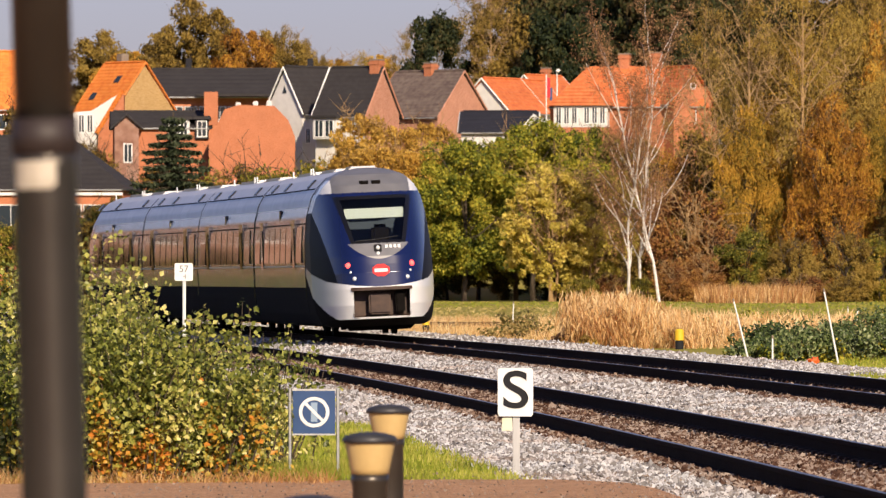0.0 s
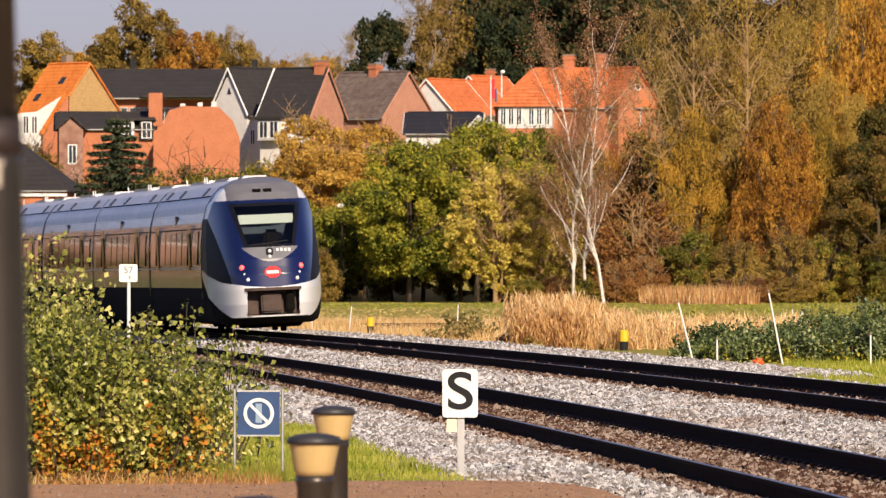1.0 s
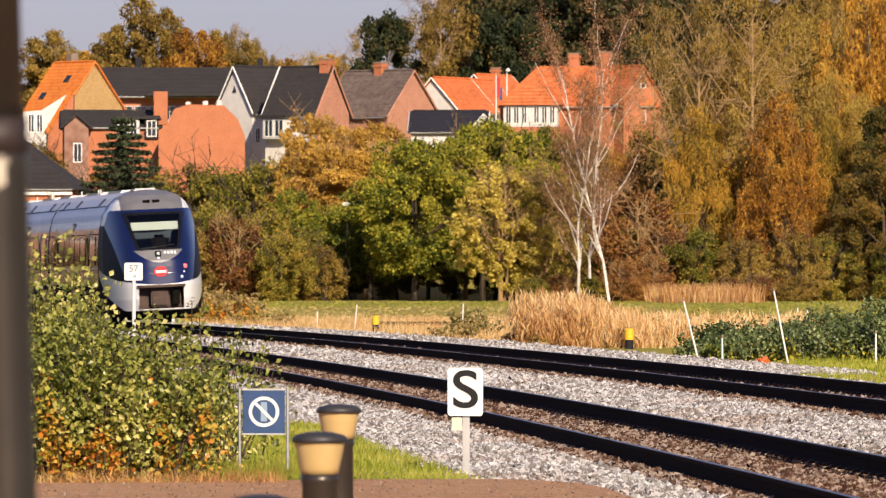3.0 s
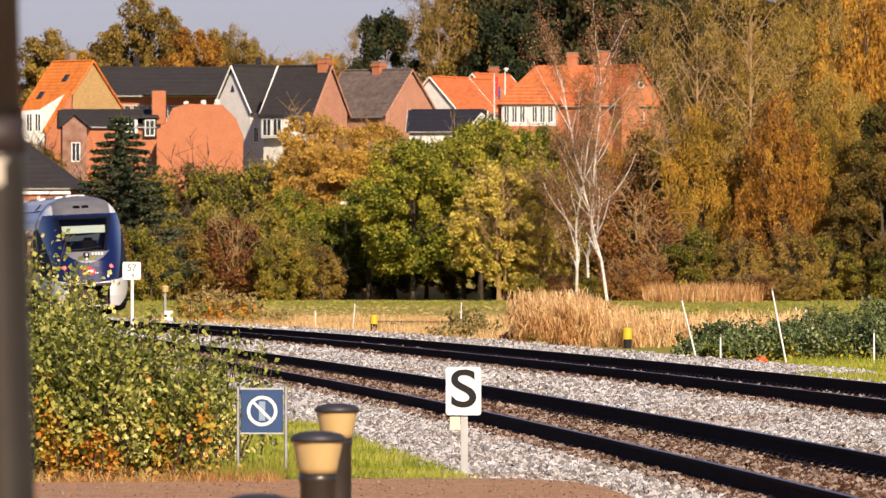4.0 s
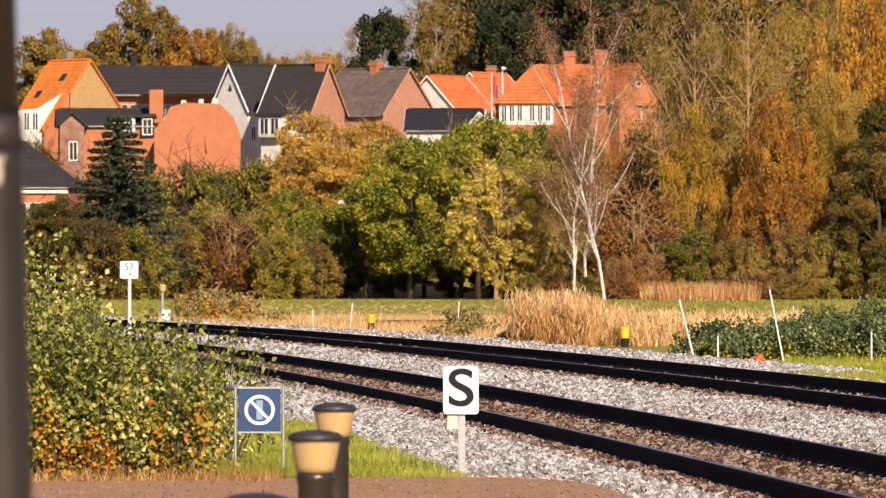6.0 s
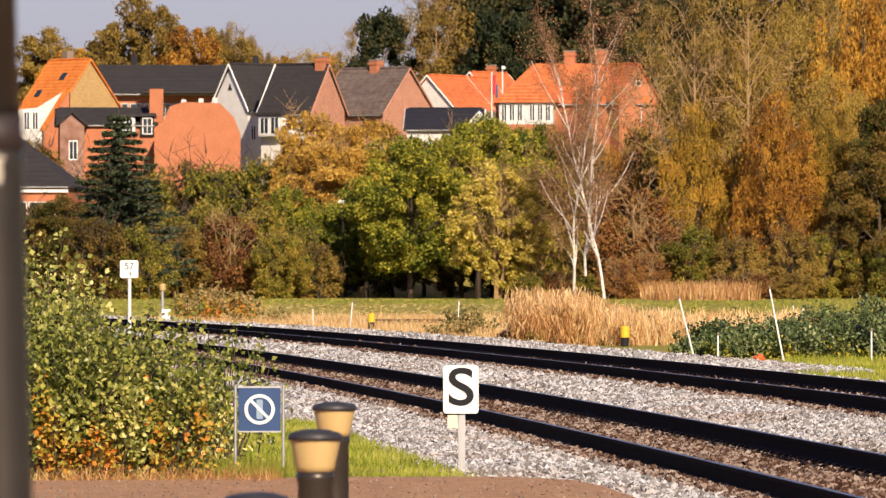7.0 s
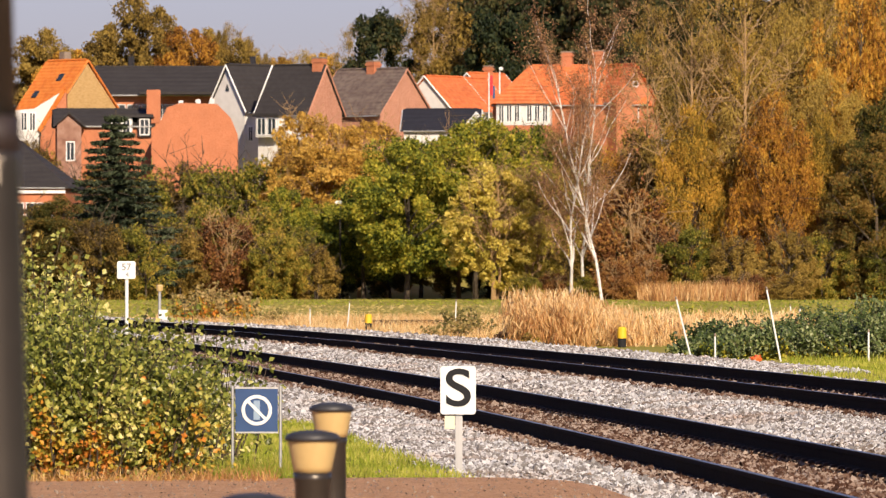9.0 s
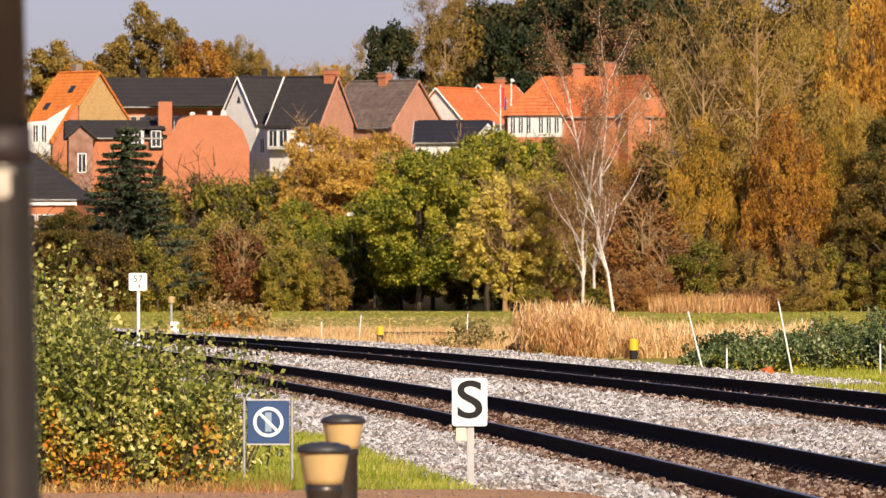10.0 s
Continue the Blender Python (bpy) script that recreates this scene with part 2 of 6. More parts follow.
# ---- geometry helpers ----
def mesh_ob(name, verts, faces, material, parent=None, label="", smooth=False):
    me = bpy.data.meshes.new(name)
    me.from_pydata([tuple(v) for v in verts] if not isinstance(verts, np.ndarray) else verts.tolist(), [],
                   faces.tolist() if isinstance(faces, np.ndarray) else faces)
    me.materials.append(material)
    if smooth:
        me.shade_smooth()
    me.update()
    ob = new(name, me)
    if parent:
        ob.parent = parent
    if label:
        tagged(ob, label)
    return ob


def part(name, bm, material, parent, label="", smooth=False):
    bmesh.ops.recalc_face_normals(bm, faces=bm.faces)
    me = bpy.data.meshes.new(name)
    bm.to_mesh(me)
    bm.free()
    me.materials.append(material)
    if smooth:
        me.shade_smooth()
    ob = new(name, me)
    ob.parent = parent
    if label:
        tagged(ob, label)
    return ob


def thing(name, m, label, category, group="", kind=""):
    ob = new(name)
    ob.matrix_world = m
    return tagged(ob, label, category, group, kind)


def box(x0, y0, z0, x1, y1, z1, bevel=0.0, bm=None):
    bm2 = bmesh.new()
    bmesh.ops.create_cube(bm2, size=1.0, matrix=Matrix.LocRotScale(
        ((x0 + x1) / 2, (y0 + y1) / 2, (z0 + z1) / 2), None, (x1 - x0, y1 - y0, z1 - z0)))
    if bevel:
        bmesh.ops.bevel(bm2, geom=list(bm2.edges), offset=bevel, segments=2, affect="EDGES")
    if bm is None:
        return bm2
    tmp = bpy.data.meshes.new("tmp")
    bm2.to_mesh(tmp)
    bm2.free()
    bm.from_mesh(tmp)
    bpy.data.meshes.remove(tmp)
    return bm


def lathe(profile, n=24, bm=None):
    """A turned body about z from (radius, z) pairs."""
    bm = bm or bmesh.new()
    rings = [[bm.verts.new((r * math.cos(2 * math.pi * i / n), r * math.sin(2 * math.pi * i / n), z)) for i in range(n)]
             for r, z in profile]
    for a, b in zip(rings, rings[1:]):
        for i in range(n):
            bm.faces.new((a[i], a[(i + 1) % n], b[(i + 1) % n], b[i]))
    bm.faces.new(rings[0][::-1])
    bm.faces.new(rings[-1])
    return bm


def prism(outline, y0, y1, bm=None):
    """A plate with an outline in x, z, from y0 to y1."""
    bm = bm or bmesh.new()
    a = [bm.verts.new((x, y0, z)) for x, z in outline]
    b = [bm.verts.new((x, y1, z)) for x, z in outline]
    n = len(outline)
    bm.faces.new(a)
    bm.faces.new(b[::-1])
    for i in range(n):
        bm.faces.new((a[i], b[i], b[(i + 1) % n], a[(i + 1) % n]))
    return bm


def rounded(x0, z0, x1, z1, r, n=5):
    out = []
    for cx, cz, a0 in ((x1 - r, z1 - r, 0), (x0 + r, z1 - r, 90), (x0 + r, z0 + r, 180), (x1 - r, z0 + r, 270)):
        out += [(cx + r * math.cos(radians(a0 + 90 * i / n)), cz + r * math.sin(radians(a0 + 90 * i / n))) for i in range(n + 1)]
    return out


def tubes(segs, sides=5):
    """Tapered limbs: rows of (start, end, radius at start, radius at end). Returns vertices and faces."""
    V, F = [], []
    for a, b, ra, rb in segs:
        a, b = Vector(a), Vector(b)
        q = (b - a).to_track_quat("Z", "Y").to_matrix()
        k = len(V)
        for p, r in ((a, ra), (b, rb)):
            for i in range(sides):
                w = 2 * math.pi * i / sides
                V.append(p + q @ Vector((r * math.cos(w), r * math.sin(w), 0)))
        for i in range(sides):
            j = (i + 1) % sides
            F.append((k + i, k + j, k + sides + j, k + sides + i))
    return V, F


def leaves(points, size, rng, up=0.0, aspect=0.7, outward=None, hang=0.0, sunward=0.25):
    """A folded leaf of four corners at each point, turned at random. Returns vertex and face arrays."""
    n = len(points)
    a = rng.normal(size=(n, 3))
    a[:, 2] += hang
    a /= np.linalg.norm(a, axis=1, keepdims=True)
    nrm = rng.normal(size=(n, 3))
    nrm[:, 2] += up
    nrm += np.array(sun_from) * sunward
    if outward is not None:
        nrm += outward
    nrm -= a * (nrm * a).sum(1, keepdims=True)
    nrm /= np.linalg.norm(nrm, axis=1, keepdims=True)
    b = np.cross(nrm, a)
    s = (size * rng.uniform(0.6, 1.35, n))[:, None]
    v = np.stack([points - a * s * 0.5, points + b * s * 0.5 * aspect + nrm * s * 0.12, points + a * s * 0.5,
                  points - b * s * 0.5 * aspect + nrm * s * 0.12], 1).reshape(-1, 3)
    f = np.arange(4 * n).reshape(n, 4)
    return v, f


def blades(x, y, z, height, width, rng, lean=0.25):
    """Blades of grass: thin triangles that lean at random."""
    n = len(x)
    h = height * rng.uniform(0.5, 1.2, n)
    w = width * rng.uniform(0.6, 1.3, n)
    th = rng.uniform(0, math.pi, n)
    dx, dy = np.cos(th) * w / 2, np.sin(th) * w / 2
    lx, ly = rng.normal(0, lean, n) * h, rng.normal(0, lean, n) * h
    v = np.stack([np.stack([x - dx, y - dy, z], 1), np.stack([x + dx, y + dy, z], 1),
                  np.stack([x + lx, y + ly, z + h], 1)], 1).reshape(-1, 3)
    return v, np.arange(3 * n).reshape(n, 3)


# ---- the railway's line: a wide curve to the left ----
TH0, CURV, X0, Y0 = 0.04833, 0.00030655, 5.518, 15.0
RAD = 1 / CURV
GAUGE, SECOND = 1.507, 4.714       # between rail heads; from the near track's first rail to the far track's first
CX, CY = X0 - math.cos(TH0) * RAD, Y0 - math.sin(TH0) * RAD


def smooth(a, b, v):
    t = np.clip((v - a) / (b - a), 0, 1)
    return t * t * (3 - 2 * t)


def bend(s):
    """The line leaves its even curve a little to the left in the distance."""
    return -1.0 * smooth(200, 268, s)


def line(s, off, z=0.0):
    """A point at s metres along the near rail and off metres to the right of it."""
    a = TH0 + s * CURV
    off = off + float(bend(s))
    return Vector((CX + (RAD + off) * math.cos(a), CY + (RAD + off) * math.sin(a), z))


def offset_of(x, y):
    s = (np.arctan2(y - CY, x - CX) - TH0) / CURV
    return np.hypot(x - CX, y - CY) - RAD - bend(s)


def ground_z(x, y):
    o = offset_of(x, y)
    base = -0.12 + 0.04 * smooth(5, 14, o)
    dip = -0.45 * smooth(-2.6, -1.8, o) * (1 - smooth(8.9, 9.6, o))
    hill = 9.0 * smooth(650, 720, y) + 4.0 * smooth(720, 790, y) + 6 * smooth(800, 900, y) + 14 * smooth(900, 1500, y)
    return base + dip + hill * (1 - 0.35 * smooth(10, 50, x))


def build_ground():
    xs = np.concatenate([np.linspace(-4000, -120, 8), np.linspace(-110, -12, 20), np.linspace(-11, 12, 93), np.linspace(13, 110, 20), np.linspace(120, 4000, 8)])
    ys = np.concatenate([np.linspace(-3000, -20, 6), np.linspace(-10, 330, 171), np.linspace(340, 960, 63), np.linspace(1000, 4500, 12)])
    gx, gy = np.meshgrid(xs, ys)
    gz = ground_z(gx, gy)
    v = np.stack([gx, gy, gz], -1).reshape(-1, 3)
    nx = len(xs)
    i = np.arange(len(v)).reshape(len(ys), nx)
    f = np.stack([i[:-1, :-1], i[:-1, 1:], i[1:, 1:], i[1:, :-1]], -1).reshape(-1, 4)
    g = mesh_ob("ground", v, f, M["soil"], smooth=True)
    g.data.materials.append(M["meadow"])
    mid = (v[f[:, 0]] + v[f[:, 2]]) / 2
    g.data.polygons.foreach_set("material_index", ((offset_of(mid[:, 0], mid[:, 1]) > 7) & (mid[:, 1] > 60)).astype(np.int32))
    tagged(g, "green and straw-coloured grassland rising to a hill", "ground", kind="structure")


build_ground()

BED = [(-2.9, -0.3), (-2.3, -0.17), (-1.2, -0.20), (0.75, -0.21), (2.2, -0.17), (3.4, -0.07), (4.4, -0.06), (4.62, -0.06), (4.8, -0.11), (5.9, -0.09), (6.25, -0.02), (6.9, 0.10), (8.5, 0.11), (9.6, -0.4)]


def bed_z(o):
    return np.interp(o, [b[0] for b in BED], [b[1] for b in BED])


def build_track_bed():
    ss = np.arange(-40, 640, 4.0)
    v = [line(s, o, z) for s in ss for o, z in BED]
    n = len(BED)
    f = [(i * n + j, i * n + j + 1, (i + 1) * n + j + 1, (i + 1) * n + j) for i in range(len(ss) - 1) for j in range(n - 1)]
    bed = mesh_ob("track_bed", v, f, M["bed"])
    tagged(bed, "bed of grey and rust-stained crushed stone under two tracks", "track bed", kind="structure")
    return bed


track_bed = build_track_bed()


def stones(name, count, s0, s1, size, rng, o0, o1, mat, label):
    """Crushed stones strewn over the bed, as one loose mass."""
    s = s0 + (s1 - s0) * rng.random(count) ** 1.15
    o = rng.uniform(o0, o1, count)
    a = TH0 + s * CURV
    x, y = CX + (RAD + o + bend(s)) * np.cos(a), CY + (RAD + o + bend(s)) * np.sin(a)
    keep = np.abs(x / y) < 0.066
    clear = np.ones(count, bool)
    for r in (0, GAUGE, SECOND, SECOND + GAUGE):
        clear &= np.abs(o - r) > 0.07
    keep &= clear & ~((o > 6.95) & (s < 110))   # the near end of the far shoulder is overgrown
    s, o, x, y = s[keep], o[keep], x[keep], y[keep]
    n = len(s)
    r = size * rng.uniform(0.6, 1.4, n)
    z = bed_z(o) + rng.uniform(-0.35, 0.3, n) * r + (0.012 if mat == "rust_stone" else 0.0)
    base = np.array([(1, 0, 0), (0, 1, 0), (-1, 0, 0), (0, -1, 0), (0.3, 0.2, 0.8), (-0.2, -0.3, 0.75)])
    tri = np.array([(0, 1, 4), (1, 2, 4), (2, 5, 4), (2, 3, 5), (3, 0, 5), (0, 4, 5)])
    pts = base[None] * rng.uniform(0.55, 1.25, (n, 6, 1)) + rng.normal(0, 0.12, (n, 6, 3))
    w = rng.uniform(0, 2 * math.pi, n)
    c, sn = np.cos(w)[:, None], np.sin(w)[:, None]
    px = (pts[..., 0] * c - pts[..., 1] * sn) * r[:, None] + x[:, None]
    py = (pts[..., 0] * sn + pts[..., 1] * c) * r[:, None] + y[:, None]
    tilt = rng.normal(0, 0.35, (n, 1))
    pz = (pts[..., 2] + pts[..., 0] * tilt) * r[:, None] + z[:, None]
    v = np.stack([px, py, pz], -1).reshape(-1, 3)
    f = (tri[None] + 6 * np.arange(n)[:, None, None]).reshape(-1, 3)
    tagged(mesh_ob(name, v, f, M[mat]), label, "ballast", kind="stuff")


rng_st = np.random.default_rng(5)
for o0, o1, mat, label in ((-2.75, -0.3, "stone", "loose grey crushed stones beside the near track"), (-0.4, 1.9, "rust_stone", "rust-stained crushed stones between the near rails"),
                           (1.8, 4.4, "stone", "loose grey crushed stones between the tracks"), (4.3, 6.6, "rust_stone", "rust-stained crushed stones between the far rails"),
                           (6.5, 9.0, "stone", "loose grey crushed stones on the far shoulder")):
    share = (o1 - o0) / 11.0 * (1.6 if mat == "rust_stone" else 1.0)
    for part_share, s0, s1, m2 in ((0.6, 38, 68, "mixed_stone" if mat == "stone" and o0 > 0 else mat), (0.5, 64, 92, mat)):
        stones("ballast_stones", int(230000 * share * part_share), s0, s1, 0.041, rng_st, o0, o1, m2, label)
    stones("ballast_stones", int(170000 * share), 90, 165, 0.052, rng_st, o0, o1, mat, label)
    stones("ballast_stones", int(90000 * share), 160, 340, 0.07, rng_st, o0, o1, mat, label)

RAIL = [(-0.075, -0.172), (-0.075, -0.160), (-0.012, -0.135), (-0.010, -0.050), (-0.036, -0.036), (-0.036, -0.006), (-0.028, 0.0),
        (0.028, 0.0), (0.036, -0.006), (0.036, -0.036), (0.010, -0.050), (0.012, -0.135), (0.075, -0.160), (0.075, -0.172)]


def build_track(name, off, z0, cant, label):
    t = thing(name, Matrix(), label, "railway track", "the two tracks", "structure")
    ss = np.arange(-40, 640, 3.0)
    n = len(RAIL)
    for r, dz in ((0.0, 0.0), (GAUGE, cant)):
        v = [line(s, off + r + x, z0 + dz + z) for s in ss for x, z in RAIL]
        f = [(i * n + j, i * n + (j + 1) % n, (i + 1) * n + (j + 1) % n, (i + 1) * n + j) for i in range(len(ss) - 1) for j in range(n)]
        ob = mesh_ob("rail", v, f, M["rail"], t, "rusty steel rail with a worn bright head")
        ob.data.materials.append(M["rail_top"])
        idx = np.zeros(len(f), np.int32)
        idx[np.arange(len(f)) % n == 6] = 1
        ob.data.polygons.foreach_set("material_index", idx)
    # concrete sleepers, most of each buried in the stones
    bm = box(-0.55, -0.13, -0.2, GAUGE + 0.55, 0.13, -0.005, 0.015)
    first = part("sleeper", bm, M["concrete"], t)
    for k in range(150):
        s = 40 + 0.6 * k
        ob = first if k == 0 else new("sleeper", first.data)
        ob.parent = t
        p = line(s, off, z0 - (0.222 if off > 1 else 0.24))
        ob.matrix_world = Matrix.Translation(p) @ Matrix.Rotation(TH0 + s * CURV, 4, "Z") @ Matrix.Rotation(-cant / GAUGE, 4, "Y")
    V, F = [], []
    for k in range(500):
        s = 40 + 0.6 * k
        for r, dz in ((0.0, 0.0), (GAUGE, cant)):
            for side in (-1, 1):
                i = len(V)
                for ds in (-0.035, 0.035):
                    for x, z in ((0.045, -0.18), (0.11, -0.18), (0.10, -0.15), (0.05, -0.145)):
                        V.append(line(s + ds, off + r + side * x, z0 + dz + z))
                F += [(i, i + 1, i + 2, i + 3), (i + 7, i + 6, i + 5, i + 4), (i + 1, i + 5, i + 6, i + 2), (i + 2, i + 6, i + 7, i + 3), (i, i + 3, i + 7, i + 4)]
    tagged(mesh_ob("rail_clips", V, F, M["clip"], t), "rusty rail clips", kind="stuff")
    return t


build_track("railway_track", 0.0, 0.0, 0.066, "near railway track with dark rusty rails on concrete sleepers")
build_track("railway_track", SECOND, 0.168, 0.04, "far railway track with dark rusty rails, used by the train")


def build_platform_end():
    bm = bmesh.new()
    edge = [(-14, -60), (2.6, -60), (2.4, 8), (2.2, 40), (1.75, 56), (1.5, 62), (1.3, 65.5), (1.1, 67.2), (0.5, 68.3), (-1, 68.2), (-1.6, 67.8), (-2.4, 67.3), (-4.5, 66.6), (-14, 66)]
    a = [bm.verts.new((x, y, -0.085)) for x, y in edge]
    b = [bm.verts.new((x, y, -0.4)) for x, y in edge]
    bm.faces.new(a)
    for i in range(len(a)):
        j = (i + 1) % len(a)
        bm.faces.new((a[i], b[i], b[j], a[j]))
    bmesh.ops.recalc_face_normals(bm, faces=bm.faces)
    me = bpy.data.meshes.new("platform")
    bm.to_mesh(me)
    me.materials.append(M["asphalt"])
    tagged(new("platform", me), "worn brownish asphalt at the platform's end", "pavement", kind="structure")


build_platform_end()


# ---- the train: four coupled cars ----
M.update({
    "silver": surface("brushed_silver_body", [(0.33, 0.315, 0.33), (0.50, 0.48, 0.49)], 0.16, 0.9, 2.6, 0.4, 0.8, (1, 1, 0.05)),
    "roof": surface("dusty_grey_roof", [(0.55, 0.54, 0.54), (0.72, 0.71, 0.71)], 0.36, 0.3, 2.0, 0.35, 0.05),
    "navy": plain("navy_lacquer", (0.006, 0.012, 0.065), 0.2, 0, 0.25),
    "nose_white": plain("white_lacquer", (0.74, 0.75, 0.77), 0.25, 0, 0.4),
    "fairing": surface("grey_fairing", [(0.155, 0.155, 0.17), (0.20, 0.20, 0.215)], 0.4, 0.1, 3, 0.2),
    "train_black": plain("black_body_panel", (0.008, 0.008, 0.009), 0.25),
    # underframe black, also coloured in for the dark reflection on the lower sides
    "under": surface("underframe_and_dark_reflection", [(0.004, 0.0035, 0.003), (0.010, 0.008, 0.007)], 0.9, 0, 5, 0.3),
    "recess": surface("coupler_recess", [(0.03, 0.018, 0.014), (0.09, 0.05, 0.035)], 0.7, 0, 4, 0.4),
    "tail": plain("red_tail_lamp", (1.0, 0.06, 0.05), 0.3, 0, 0, 3.5),
    "clear_lamp": plain("clear_lamp", (0.75, 0.78, 0.8), 0.15),
    "badge": plain("red_badge", (0.72, 0.02, 0.025), 0.4),
    "side_glass": plain("tinted_side_glass", (0.010, 0.010, 0.011), 0.05),
    "cab_black": plain("black_cab_side", (0.004, 0.005, 0.012), 0.5),
    "blind": plain("pale_sun_blind", (0.44, 0.49, 0.45), 0.7),
    "cabin": plain("dark_cab_interior", (0.03, 0.045, 0.07), 0.7),
})


def windscreen_material():
    m, tree, b = nodes_of("windscreen_glass")
    tr = tree.nodes.new("ShaderNodeBsdfTransparent")
    tr.inputs[0].default_value = (0.80, 0.86, 0.86, 1)
    gl = tree.nodes.new("ShaderNodeBsdfGlossy")
    gl.inputs["Roughness"].default_value = 0.03
    fr = tree.nodes.new("ShaderNodeFresnel")
    fr.inputs[0].default_value = 1.5
    mix = tree.nodes.new("ShaderNodeMixShader")
    link(tree, fr.outputs[0], mix.inputs[0])
    link(tree, tr.outputs[0], mix.inputs[1])
    link(tree, gl.outputs[0], mix.inputs[2])
    link(tree, mix.outputs[0], tree.nodes["Material Output"].inputs[0])
    return m


M["cab_black"].node_tree.nodes["Principled BSDF"].inputs["Specular IOR Level"].default_value = 0.08
M["windscreen"] = windscreen_material()
BODY = [(0.0, 0.26), (1.10, 0.26), (1.36, 0.34), (1.47, 0.60), (1.53, 1.0), (1.54, 1.6), (1.52, 2.4), (1.45, 3.0), (1.32, 3.42),
        (1.14, 3.70), (0.90, 3.92), (0.55, 4.06), (0.25, 4.11), (0.0, 4.12)]


def body_outline(n):
    """The car's section, closed, with n points from the bottom's middle round by the right side."""
    half = np.array(BODY)
    pts = np.vstack([half, half[-2:0:-1] * [-1, 1], half[:1]])
    d = np.concatenate([[0], np.cumsum(np.hypot(*np.diff(pts, axis=0).T))])
    u = np.linspace(0, d[-1], n, endpoint=False)
    return np.stack([np.interp(u, d, pts[:, 0]), np.interp(u, d, pts[:, 1])], 1)


def nose_depth(x, z):
    base = np.interp(z, [0.26, 0.45, 0.8, 1.2, 1.6, 2.0, 2.3, 2.7, 3.1, 3.45, 3.7, 3.95, 4.12],
                     [0.50, 0.20, 0.03, 0.0, 0.05, 0.20, 0.40, 0.74, 1.10, 1.44, 1.75, 2.25, 3.0])
    return base + 2.5 * (np.abs(x) / 1.54) ** 4


def nose_class(x, z, d, ext):
    """Which panel of the nose a place belongs to."""
    ax = abs(x)
    band = 1.25 + 0.10 * x * x + 0.10 * max(0.0, d - 1.2)
    # black skirt in front; further back a painted dark reflection rises along the side
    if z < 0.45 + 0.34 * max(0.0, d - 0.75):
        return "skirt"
    if ax < 0.70 and 0.50 < z < 1.20 and not ext:
        return "gap"
    if z < band:
        return "white_band"
    if z > 3.52:
        if 0.98 < ax and z < 3.85 and d < 3.4:
            return "white_corner"
        return "roof_fairing"
    if not ext and 2.30 < z < 3.44 and ax < 0.68 + 0.31 * (z - 2.3) / 1.14:
        inner = 2.36 < z < 3.36 and ax < 0.58 + 0.27 * (z - 2.3) / 1.14
        return "windscreen" if inner else "windscreen_surround"
    if not ext and 1.93 + 0.42 * (ax / 0.82) ** 2 < z <= 2.30:
        return "grey_panel"
    if ax > 1.10 + 0.22 * (z - 1.6) and z < 3.40:
        return "cab_side_window"
    return "blue_shell"


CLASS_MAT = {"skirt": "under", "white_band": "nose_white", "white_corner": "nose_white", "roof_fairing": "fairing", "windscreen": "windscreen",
             "windscreen_surround": "train_black", "grey_panel": "fairing", "cab_side_window": "cab_black", "blue_shell": "navy"}


